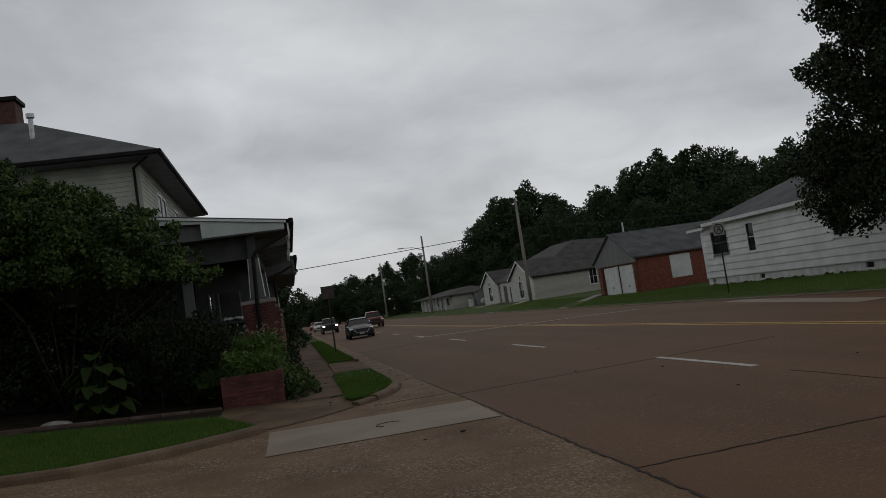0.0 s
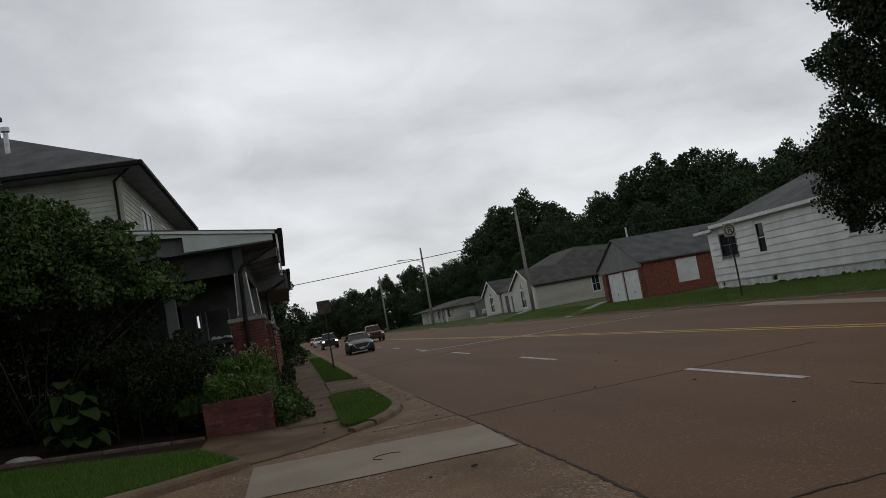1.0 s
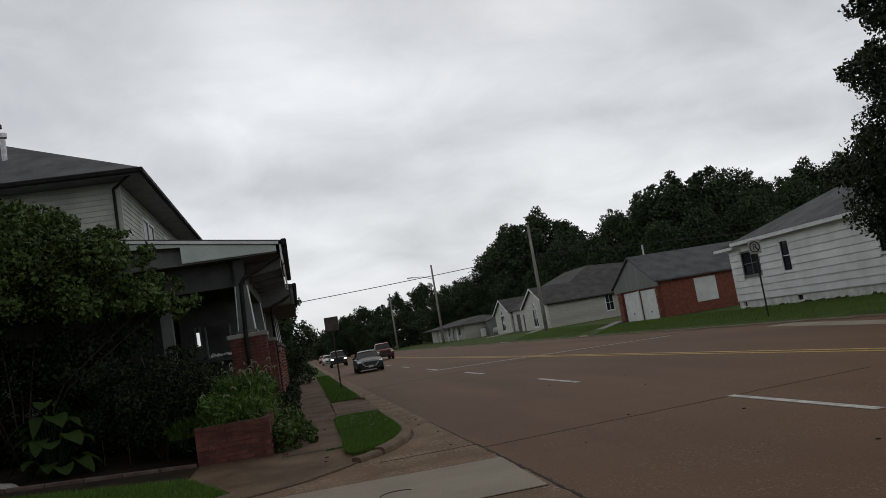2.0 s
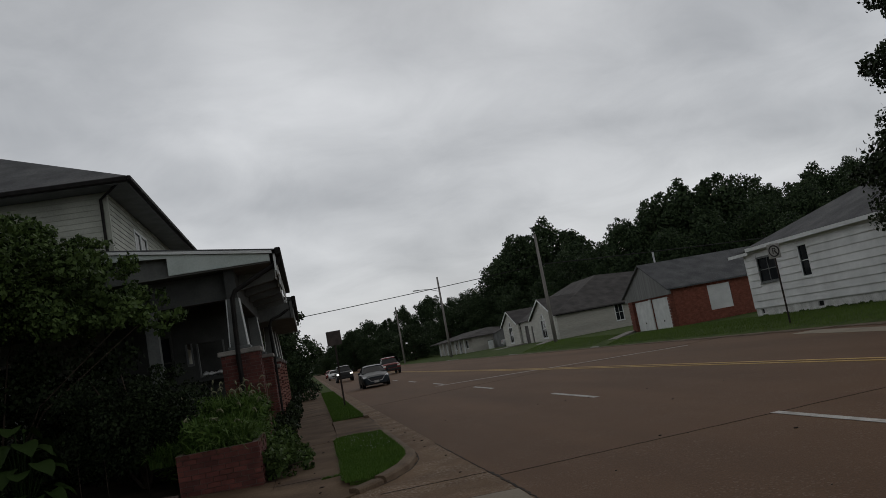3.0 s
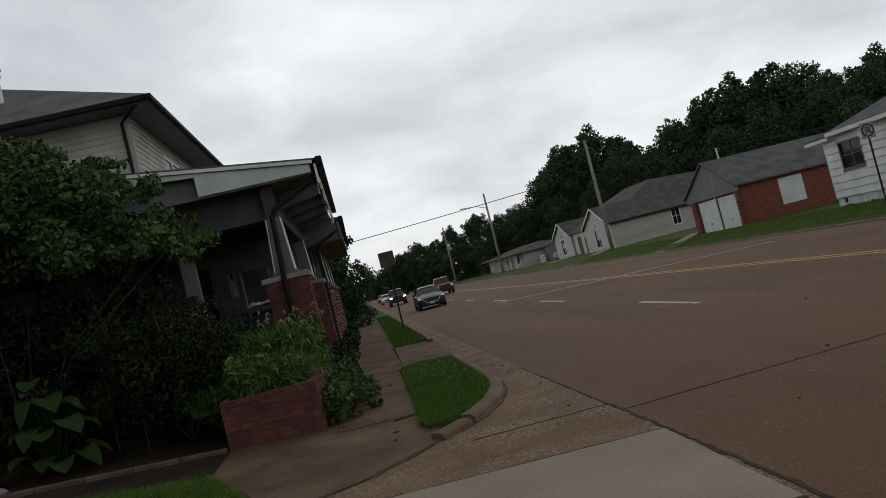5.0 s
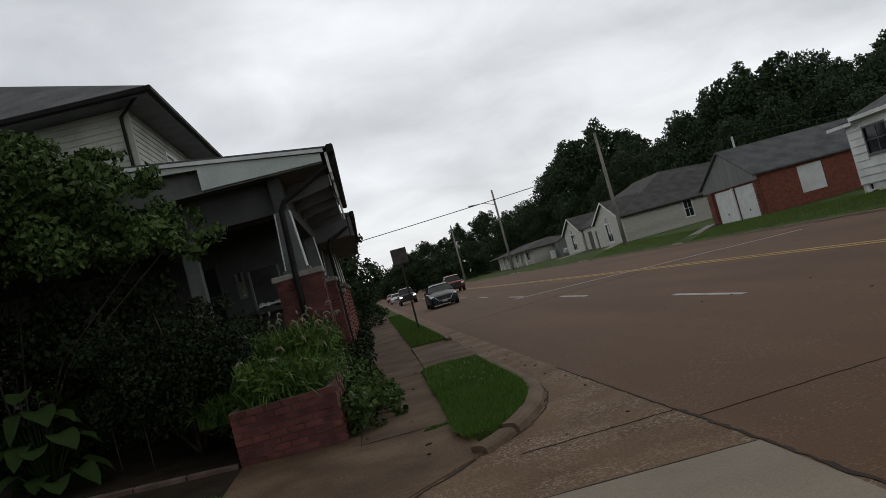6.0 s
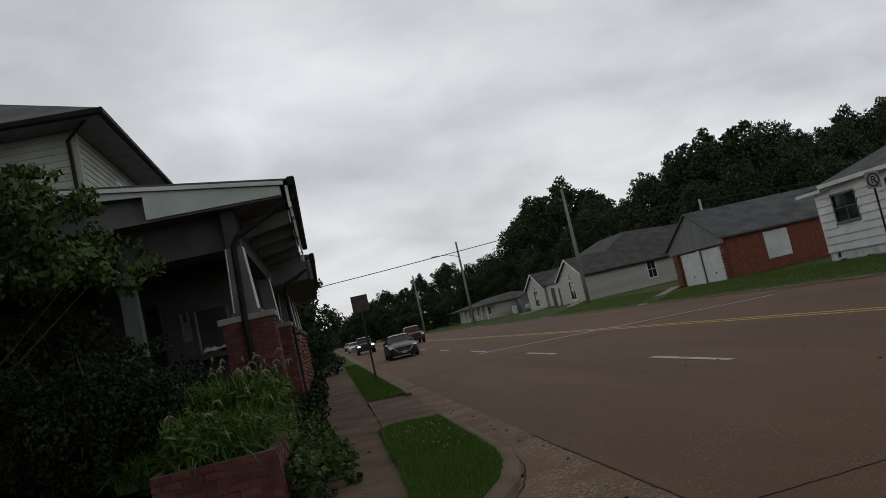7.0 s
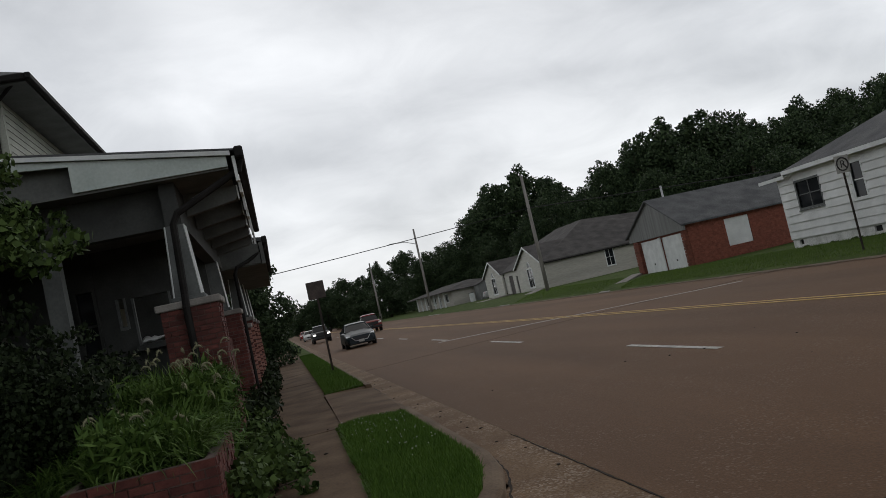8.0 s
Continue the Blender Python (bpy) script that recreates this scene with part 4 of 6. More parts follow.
w_s = wall("wall_south", south, 0.251, HX - HW - 0.001, 0, HZ, 0.25, sh, M["grey_siding"], house)
wall("wall_west", west, 0, HY1 - HY0, 0, HZ, 0.25, [], M["grey_siding"], house)
wall("wall_north", north, 0.251, HX - HW - 0.26, 0, HZ, 0.25, [], M["grey_siding"], house)
siding(east, 0.14, HY1 - HY0, 5.1, HZ, 0.17, [(a - 0.09, b + 0.09, c - 0.09, d + 0.09) for a, b, c, d in eh], M["grey_siding"], w_e)
siding(south, 0.14, 9.5, 4.9, HZ, 0.17, [(a - 0.09, b + 0.09, c - 0.09, d + 0.09) for a, b, c, d in sh], M["grey_siding"], w_s)
for a, b, c, d in eh:
    window(east, a, b, c, d, house, back=M["curtain"] if c > 4 else None, depth=0.06)
for a, b, c, d in sh:
    window(south, a, b, c, d, house)
bm = bmesh.new()
box(bm, HX - 0.1, HX + 0.03, HY0 - 0.03, HY0 + 0.13, 0.1, HZ)
part("corner_board", bm, M["grey_siding"], house)
# hip roof with deep closed eaves
OV = 0.82
ex, wx, s_y, n_y, ez = HX + OV, HW - OV, HY0 - OV, HY1 + OV, 8.33
rx, ry0, ry1, rz = (ex + wx) / 2, s_y + 7.4, n_y - 7.4, 12.15
roof = slab("roof", [(ex, s_y, ez), (ex, n_y, ez), (rx, ry1, rz), (rx, ry0, rz)], 0.12, M["shingle"], house)
for pts in ([(wx, n_y, ez), (wx, s_y, ez), (rx, ry0, rz), (rx, ry1, rz)], [(wx, s_y, ez), (ex, s_y, ez), (rx, ry0, rz)], [(ex, n_y, ez), (wx, n_y, ez), (rx, ry1, rz)]):
    slab("roof_plane", pts, 0.12, M["shingle"], roof)
# soffit uses the dulled paint, its under-eave shade set by colour
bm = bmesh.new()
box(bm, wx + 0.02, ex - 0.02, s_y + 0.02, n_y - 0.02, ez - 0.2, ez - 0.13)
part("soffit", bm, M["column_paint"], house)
for a in ((ex - 0.015, ex + 0.11, s_y - 0.11, n_y + 0.11), (wx - 0.11, ex - 0.016, s_y - 0.11, s_y + 0.015)):
    part("gutter", rounded(*a, ez - 0.17, ez - 0.02, 0.025), M["gutter"], house)
bm = bmesh.new()
tube(bm, [(ex - 0.3, s_y + 0.1, ez - 0.15), (HX - 0.15, HY0 - 0.08, HZ - 0.25), (HX - 0.15, HY0 - 0.08, 5.0)], 0.045, 8)
part("downspout", bm, M["gutter"], house)
# chimney and vent pipe
chim = part("chimney", rounded(-10.85, -9.8, 31.6, 32.6, 9.6, 12.15, 0.02), M["chimney"], house)
part("chimney_cap", rounded(-10.95, -9.7, 31.5, 32.7, 12.15, 12.33, 0.02), M["gutter"], chim)
bm = bmesh.new()
tube(bm, [(-8.6, 29.0, 9.7), (-8.6, 29.0, 10.6)], 0.09, 10)
tube(bm, [(-8.6, 29.0, 10.65), (-8.6, 29.0, 10.8)], 0.15, 10)
part("vent_pipe", bm, M["galv"], house)

# porch: low sloping roof, gable infill, ceiling, beam, brick pillars
GX, PYN, PYF = 0.02, 20.5, 29.6
porch = part("porch_roof", (lambda b: (prism(b, [(GX, PYN, 4.66), (GX, PYF, 4.66), (-4.72, PYF, 5.35), (-4.72, PYN, 5.35)], (0, 0, -0.03)), b)[1])(bmesh.new()), M["shingle"], house)
bm = bmesh.new()
prism(bm, [(-0.12, PYN + 0.05, 4.41), (-0.12, PYN + 0.05, 4.565), (-4.6, PYN + 0.05, 5.225), (-4.6, PYN + 0.05, 5.0), (-2.37, PYN + 0.05, 4.82), (-2.37, PYN + 0.05, 4.42)], (0, 0.05, 0))
part("gable_infill", bm, M["fascia"], porch, "pale green painted fascia board")
bm = bmesh.new()
prism(bm, [(-0.05, PYN - 0.012, 4.565), (-0.05, PYN - 0.012, 4.632), (-4.7, PYN - 0.012, 5.312), (-4.7, PYN - 0.012, 5.245)], (0, 0.055, 0))
part("rake_trim", bm, M["trim"], porch)
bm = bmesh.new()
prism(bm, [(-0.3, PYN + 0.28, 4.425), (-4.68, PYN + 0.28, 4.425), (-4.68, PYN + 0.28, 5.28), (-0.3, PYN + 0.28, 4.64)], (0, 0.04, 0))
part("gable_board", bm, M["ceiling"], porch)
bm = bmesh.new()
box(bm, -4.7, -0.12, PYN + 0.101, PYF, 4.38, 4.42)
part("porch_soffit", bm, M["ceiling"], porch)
# beam and floor colour carries the shade under the porch roof
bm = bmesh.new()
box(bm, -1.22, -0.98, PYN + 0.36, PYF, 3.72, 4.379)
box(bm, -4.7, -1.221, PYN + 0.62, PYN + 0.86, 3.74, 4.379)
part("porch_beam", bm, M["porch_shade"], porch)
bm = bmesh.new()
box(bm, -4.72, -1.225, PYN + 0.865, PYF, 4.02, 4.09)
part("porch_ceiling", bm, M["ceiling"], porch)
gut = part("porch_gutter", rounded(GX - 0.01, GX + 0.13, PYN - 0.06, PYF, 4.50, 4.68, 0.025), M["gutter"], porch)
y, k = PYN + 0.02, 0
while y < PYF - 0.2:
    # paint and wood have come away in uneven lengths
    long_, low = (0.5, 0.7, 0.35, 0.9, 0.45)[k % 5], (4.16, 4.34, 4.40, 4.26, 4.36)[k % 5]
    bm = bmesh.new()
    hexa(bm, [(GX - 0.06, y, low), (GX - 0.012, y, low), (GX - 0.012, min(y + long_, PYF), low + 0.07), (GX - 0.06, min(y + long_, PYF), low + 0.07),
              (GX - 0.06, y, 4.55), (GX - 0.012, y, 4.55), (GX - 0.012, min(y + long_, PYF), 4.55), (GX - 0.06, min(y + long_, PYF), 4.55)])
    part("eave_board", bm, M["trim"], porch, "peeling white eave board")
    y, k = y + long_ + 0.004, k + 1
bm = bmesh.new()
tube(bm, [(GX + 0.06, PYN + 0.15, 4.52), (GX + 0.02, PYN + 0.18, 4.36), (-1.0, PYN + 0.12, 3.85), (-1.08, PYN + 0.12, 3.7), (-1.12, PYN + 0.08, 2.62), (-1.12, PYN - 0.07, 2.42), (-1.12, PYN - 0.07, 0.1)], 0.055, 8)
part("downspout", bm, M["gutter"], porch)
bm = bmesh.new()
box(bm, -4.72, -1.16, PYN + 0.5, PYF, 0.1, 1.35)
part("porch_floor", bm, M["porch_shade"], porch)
for k in range(5):
    bm = bmesh.new()
    y = PYN + 1.5 + k * 1.7
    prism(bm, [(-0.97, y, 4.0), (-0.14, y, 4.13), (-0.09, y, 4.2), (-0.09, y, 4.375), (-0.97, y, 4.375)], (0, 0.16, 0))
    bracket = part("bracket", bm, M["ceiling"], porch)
    bm = bmesh.new()
    box(bm, -0.087, -0.066, y - 0.02, y + 0.18, 4.14, 4.374)
    part("end_board", bm, M["trim"], bracket, "white painted bracket end")


def pillar(y, half=0.44, x0=-1.52, x1=-0.68, top=2.42, column=True):
    p = part("pillar", (lambda b: (box(b, x0 + 0.005, x1 - 0.005, y - half + 0.005, y + half - 0.005, 0.0, top), b)[1])(bmesh.new()), M["mortar"], house)
    brick_box("pillar", x0, x1, y - half, y + half, 0.1, top, 30, 0.22, p, M["brick_porch"], "SE")
    part("pillar_cap", rounded(x0 - 0.06, x1 + 0.06, y - half - 0.06, y + half + 0.06, top, top + 0.11, 0.015), M["cap"], p)
    if column:
        bm = bmesh.new()
        cx = (x0 + x1) / 2
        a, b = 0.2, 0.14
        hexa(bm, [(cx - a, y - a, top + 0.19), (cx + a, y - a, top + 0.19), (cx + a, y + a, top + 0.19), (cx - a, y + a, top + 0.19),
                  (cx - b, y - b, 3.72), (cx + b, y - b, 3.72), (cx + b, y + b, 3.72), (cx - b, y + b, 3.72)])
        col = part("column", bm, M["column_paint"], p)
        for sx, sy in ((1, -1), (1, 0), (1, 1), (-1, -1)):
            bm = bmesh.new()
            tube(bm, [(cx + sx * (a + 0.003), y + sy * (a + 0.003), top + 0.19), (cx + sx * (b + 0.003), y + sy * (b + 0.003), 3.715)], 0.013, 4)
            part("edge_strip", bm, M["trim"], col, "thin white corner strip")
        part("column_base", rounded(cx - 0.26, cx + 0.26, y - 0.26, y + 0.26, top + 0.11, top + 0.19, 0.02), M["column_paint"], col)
    return p


for y in (21.0, 27.5):
    pillar(y)
for y, top in ((30.3, 2.1), (33.4, 2.36), (36.6, 2.36), (39.8, 2.36)):
    pier = pillar(y, half=0.3, x0=-1.22, x1=-0.62, top=top, column=top > 2.2)
    for k in range(16):
        # chipped, paler bricks stand proud at the corner
        bm = bmesh.new()
        box(bm, -0.70 - 0.03 * (k % 2), -0.602, y - 0.318, y - 0.2 - 0.03 * (k % 3), 0.16 + k * (top - 0.2) / 16, 0.25 + k * (top - 0.2) / 16)
        part("corner_brick", bm, M["pink_edge"], pier, "chipped pale pink corner brick")
# second, slightly forward bay of the porch
bay = part("porch_roof", (lambda b: (prism(b, [(0.16, 30.2, 4.42), (0.16, 40.6, 4.42), (-4.72, 40.6, 5.1), (-4.72, 30.2, 5.1)], (0, 0, -0.1)), b)[1])(bmesh.new()), M["shingle"], house)
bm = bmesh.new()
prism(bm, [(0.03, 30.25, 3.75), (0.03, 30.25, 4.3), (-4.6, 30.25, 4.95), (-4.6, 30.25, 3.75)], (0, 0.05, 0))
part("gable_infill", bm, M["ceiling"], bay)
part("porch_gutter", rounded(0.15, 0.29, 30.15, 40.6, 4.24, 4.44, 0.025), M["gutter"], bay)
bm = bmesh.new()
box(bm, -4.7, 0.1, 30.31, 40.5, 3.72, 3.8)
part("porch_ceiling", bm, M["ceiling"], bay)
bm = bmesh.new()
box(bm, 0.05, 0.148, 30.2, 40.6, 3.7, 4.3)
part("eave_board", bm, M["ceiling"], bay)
bm = bmesh.new()
box(bm, -4.72, -1.16, 30.2, 40.6, 0.1, 1.3)
part("porch_floor", bm, M["porch_shade"], bay)
bm = bmesh.new()
tube(bm, [(0.2, 30.3, 4.3), (0.18, 30.35, 4.12), (-0.3, 30.2, 3.86), (-0.62, 29.95, 3.72), (-0.7, 29.9, 3.55), (-0.72, 29.9, 0.1)], 0.05, 8)
part("downspout", bm, M["gutter"], bay)
# low brick wall of the porch between the pillars
bm = bmesh.new()
box(bm, -1.15, -0.95, 21.4, 40.0, 0.1, 1.9)
part("porch_wall", bm, M["brick"], house)
# roof and beam carry on round the south side
bm = bmesh.new()
prism(bm, [(-4.73, PYN, 5.35), (-4.73, HY0 - 0.02, 5.6), (-14, HY0 - 0.02, 5.6), (-14, PYN, 4.75)], (0, 0, -0.1))
part("side_porch_roof", bm, M["shingle"], house)
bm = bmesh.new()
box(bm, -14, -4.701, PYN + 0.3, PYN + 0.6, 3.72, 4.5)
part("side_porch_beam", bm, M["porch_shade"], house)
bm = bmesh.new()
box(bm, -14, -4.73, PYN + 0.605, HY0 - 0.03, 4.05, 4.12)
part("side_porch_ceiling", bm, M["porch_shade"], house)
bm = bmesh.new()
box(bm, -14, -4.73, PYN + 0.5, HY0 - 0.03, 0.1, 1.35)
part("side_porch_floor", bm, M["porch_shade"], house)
# posts farther in get the darker colour that holds the shade
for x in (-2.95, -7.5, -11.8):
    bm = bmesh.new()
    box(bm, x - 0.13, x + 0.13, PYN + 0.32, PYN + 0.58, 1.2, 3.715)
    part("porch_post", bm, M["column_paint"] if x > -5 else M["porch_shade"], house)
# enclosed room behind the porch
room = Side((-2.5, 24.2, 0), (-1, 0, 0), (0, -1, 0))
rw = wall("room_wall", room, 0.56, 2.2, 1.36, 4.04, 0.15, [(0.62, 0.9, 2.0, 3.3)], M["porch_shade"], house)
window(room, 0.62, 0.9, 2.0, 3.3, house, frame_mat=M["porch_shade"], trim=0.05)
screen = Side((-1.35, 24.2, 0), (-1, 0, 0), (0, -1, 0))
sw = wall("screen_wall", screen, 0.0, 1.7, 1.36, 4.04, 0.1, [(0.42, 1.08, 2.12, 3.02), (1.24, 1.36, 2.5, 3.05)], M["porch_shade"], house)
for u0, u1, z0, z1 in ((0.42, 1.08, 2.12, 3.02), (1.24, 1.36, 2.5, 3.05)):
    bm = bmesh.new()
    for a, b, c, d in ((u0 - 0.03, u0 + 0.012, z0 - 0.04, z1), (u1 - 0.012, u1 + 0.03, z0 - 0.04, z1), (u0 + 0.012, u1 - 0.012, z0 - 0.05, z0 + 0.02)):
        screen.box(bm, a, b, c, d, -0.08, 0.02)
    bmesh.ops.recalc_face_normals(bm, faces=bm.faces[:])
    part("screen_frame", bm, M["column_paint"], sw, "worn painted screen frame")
# extra wall added behind the screen opening to block the sky light
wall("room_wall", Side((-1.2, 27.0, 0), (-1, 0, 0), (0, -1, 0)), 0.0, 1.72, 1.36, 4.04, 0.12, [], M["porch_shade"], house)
cloth = bmesh.new()
bmesh.ops.create_grid(cloth, x_segments=14, y_segments=5, size=0.5)
for vtx in cloth.verts:
    u, w = vtx.co.x, vtx.co.y
    vtx.co = Vector((-2.05 + 0.62 * u, 23.98 + 0.22 * w, 2.2 + 0.09 * noise.noise(Vector((u * 7, w * 5, 1.0))) - 0.05 * abs(w)))
bmesh.ops.solidify(cloth, geom=cloth.faces[:], thickness=0.03)
tagged(part("crumpled_cloth", cloth, M["curtain"], smooth=True), "crumpled pale cloth on a ledge in the porch", "cloth")
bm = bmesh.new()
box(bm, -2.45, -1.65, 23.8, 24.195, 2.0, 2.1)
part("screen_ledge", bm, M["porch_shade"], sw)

# ---- white house ----
white = thing("white_house", pose(0, 0, 0), "single-storey white house with wide lap siding and a grey hip roof", "house")
WX, WY0, WY1, WZ = 24.56, 26.9, 42.5, 3.9
front = Side((WX, WY0, 0), (0, 1, 0), (-1, 0, 0))
wh = [(y0 - WY0, y1 - WY0, a, b) for y0, y1, a, b in ((39.6, 41.2, 2.1, 3.32), (36.85, 37.5, 1.98, 3.46), (29.55, 30.5, 2.05, 3.6))]
wf = wall("wall_west", front, 0, WY1 - WY0, 0.70, WZ, 0.2, wh, M["white_siding"], white)
siding(front, 0.1, WY1 - WY0 - 0.1, 0.71, WZ, 0.37, [(a - 0.09, b + 0.09, c - 0.09, d + 0.09) for a, b, c, d in wh], M["white_siding"], wf, 0.06)
for i, (a, b, c, d) in enumerate(wh):
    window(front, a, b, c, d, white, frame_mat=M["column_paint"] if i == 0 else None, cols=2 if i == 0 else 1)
nside, sside, back = Side((WX, WY1, 0), (1, 0, 0), (0, 1, 0)), Side((WX, WY0, 0), (1, 0, 0), (0, -1, 0)), Side((WX + 10, WY0, 0), (0, 1, 0), (1, 0, 0))
wn_ = wall("wall_north", nside, 0.201, 9.8, 0.70, WZ, 0.2, [], M["white_siding"], white)
ws_ = wall("wall_south", sside, 0.201, 9.8, 0.70, WZ, 0.2, [], M["white_siding"], white)
siding(sside, 0.1, 9.9, 0.71, WZ, 0.37, [], M["white_siding"], ws_, 0.06)
wall("wall_east", back, 0, WY1 - WY0, 0.70, WZ, 0.2, [], M["white_siding"], white)
bm = bmesh.new()
vents = [(36.6, 37.05), (41.7, 42.0), (28.4, 28.9)]
ys = sorted([WY0 + 0.04] + [v for ab in vents for v in ab] + [WY1 - 0.04])
for a, b in zip(ys[0::2], ys[1::2]):
    box(bm, WX + 0.05, WX + 0.25, a, b, 0.1, 0.695)
for a, b in vents:
    box(bm, WX + 0.05, WX + 0.25, a, b, 0.1, 0.42)
    box(bm, WX + 0.05, WX + 0.25, a, b, 0.66, 0.695)
box(bm, WX + 0.25, WX + 9.9, WY0 + 0.05, WY0 + 0.25, 0.1, 0.695)
box(bm, WX + 0.25, WX + 9.9, WY1 - 0.25, WY1 - 0.05, 0.1, 0.695)
part("foundation", bm, M["block"], white, "white painted block foundation")
for a, b in vents:
    bm = bmesh.new()
    box(bm, WX + 0.14, WX + 0.18, a, b, 0.42, 0.66)
    part("crawl_vent", bm, M["dark"], white)
# hip roof; small lean-to roof over the north end
e, ez2 = WX - 0.45, 3.98
xr, y0r, y1r, zr = WX + 4.6, WY0 + 4.6, 36.6, 6.15
ye = 41.4
wr = slab("roof", [(e, WY0 - 0.45, ez2), (xr, y0r, zr), (xr, y1r, zr), (e, ye, ez2)][::-1], 0.1, M["shingle"], white)
slab("roof_plane", [(e, ye, ez2), (xr, y1r, zr), (2 * xr - e, ye, ez2)], 0.1, M["shingle"], wr)
slab("roof_plane", [(e, WY0 - 0.45, ez2), (2 * xr - e, WY0 - 0.45, ez2), (xr, y0r, zr)], 0.1, M["shingle"], wr)
slab("roof_plane", [(2 * xr - e, WY0 - 0.45, ez2), (2 * xr - e, ye, ez2), (xr, y1r, zr), (xr, y0r, zr)], 0.1, M["shingle"], wr)
slab("lean_to_roof", [(e + 0.1, ye - 0.3, ez2 - 0.02), (2 * xr - e, ye - 0.3, ez2 - 0.02), (2 * xr - e, WY1 + 0.9, ez2 - 0.22), (e + 0.1, WY1 + 0.9, ez2 - 0.22)], 0.07, M["shingle"], white)
bm = bmesh.new()
box(bm, e - 0.02, e + 0.03, WY0 - 0.47, ye + 0.02, ez2 - 0.19, ez2 - 0.005)
part("fascia", bm, M["trim"], white)
bm = bmesh.new()
box(bm, e + 0.03, WX + 0.01, WY0 - 0.45, ye, ez2 - 0.15, ez2 - 0.11)
part("soffit", bm, M["trim"], white)
bm = bmesh.new()
box(bm, e + 0.06, e + 0.1, ye + 0.021, WY1 + 0.92, ez2 - 0.36, ez2 - 0.2)
part("lean_to_fascia", bm, M["trim"], white)
bm = bmesh.new()
tube(bm, [(WX + 3.0, 31.6, 5.0), (WX + 3.0, 31.6, 5.6)], 0.08, 8)
part("roof_vent", bm, M["black_trim"], white)

# ---- brick garage ----
gar = thing("brick_garage", pose(0, 0, 0), "red brick garage with a grey gable and two white doors", "garage")
AX, AY0, AY1, AZ = 24.4, 52.0, 59.0, 2.85
gside = Side((AX, AY0, 0), (1, 0, 0), (0, -1, 0))
gfront = Side((AX, AY0, 0), (0, 1, 0), (-1, 0, 0))
gholes = [(2.72, 4.4, 0.95, 2.62)]
gw = wall("wall_south", gside, 0.22, 12.0, 0.1, AZ, 0.2, gholes, M["brick_garage"], gar)
gd = [(0.35, 3.1, 0.1, 2.4), (3.4, 6.1, 0.1, 2.4)]
gf = wall("wall_west", gfront, 0, AY1 - AY0, 0.1, AZ, 0.2, gd, M["brick_garage"], gar)
wall("wall_north", Side((AX, AY1, 0), (1, 0, 0), (0, 1, 0)), 0, 12, 0.1, AZ, 0.2, [], M["brick_garage"], gar)
bm = bmesh.new()
gside.box(bm, 2.72, 4.4, 0.95, 2.62, -0.14, -0.1)
bmesh.ops.recalc_face_normals(bm, faces=bm.faces[:])
gwin = part("boarded_window", bm, M["trim"], gar, "window closed with white boards")
for k in range(5):
    bm = bmesh.new()
    gside.box(bm, 2.75, 4.37, 0.97 + k * 0.33, 1.285 + k * 0.33, -0.1, -0.03, 0.012)
    bmesh.ops.recalc_face_normals(bm, faces=bm.faces[:])
    part("board", bm, M["white_siding"], gwin)
for i, (a, b, c, d) in enumerate(gd):
    bm = bmesh.new()
    gfront.box(bm, a + 0.02, b - 0.02, c + 0.1, d - 0.02, -0.12, -0.07)
    bmesh.ops.recalc_face_normals(bm, faces=bm.faces[:])
    dr = part("garage_door", bm, M["trim"], gar, "white garage door")
    bm = bmesh.new()
    gfront.box(bm, (a + b) / 2 - 0.06, (a + b) / 2 + 0.06, 0.75, 0.86, -0.07, -0.04)
    bmesh.ops.recalc_face_normals(bm, faces=bm.faces[:])
    part("handle", bm, M["black_trim"], dr)
bm = bmesh.new()
gfront.box(bm, 3.12, 3.38, 0.2, 2.42, 0.0, 0.08)
bmesh.ops.recalc_face_normals(bm, faces=bm.faces[:])
part("door_post", bm, M["trim"], gar)
gy, gz = 55.6, 4.95
bm = bmesh.new()
tube(bm, [(AX + 1.2, 55.75, gz - 0.2), (AX + 1.2, 55.75, gz + 0.75)], 0.07, 8)
part("flue_pipe", bm, M["galv"], gar)
bm = bmesh.new()
prism(bm, [(AX - 0.12, AY0 - 0.25, 2.5), (AX - 0.12, AY1 + 0.4, 2.5), (AX - 0.12, AY1 + 0.4, 2.9), (AX - 0.12, gy, gz - 0.12), (AX - 0.12, AY0 - 0.25, 2.9)], (0.1, 0, 0))
part("gable", bm, M["grey_gable"], gar)
gr = slab("roof", [(AX - 0.3, AY0 - 0.35, 2.88), (AX + 12.3, AY0 - 0.35, 2.88), (AX + 12.3, gy, gz), (AX - 0.3, gy, gz)], 0.1, M["shingle"], gar)
slab("roof_plane", [(AX - 0.3, gy, gz), (AX + 12.3, gy, gz), (AX + 12.3, AY1 + 0.55, 2.88), (AX - 0.3, AY1 + 0.55, 2.88)], 0.1, M["shingle"], gr)
for a, b in ((52.0, 52.32), (58.2, 58.95)):
    k = 0
    while 0.1 + 0.2 * k < 2.45:
        bm = bmesh.new()
        box(bm, AX - 0.1 - 0.02 * (k % 2), AX - 0.001, a, b - 0.06 * (k % 2), 0.1 + 0.2 * k, 0.285 + 0.2 * k)
        part("corner_quoin", bm, M["brick_garage"], gar)
        k += 1

# ---- beige house with two front gables ----
beige = thing("beige_house", pose(0, 0, 0), "beige single-storey house with two white front gables and a brown roof", "house")
BX, BY0, BZ = 28.5, 90.4, 3.25


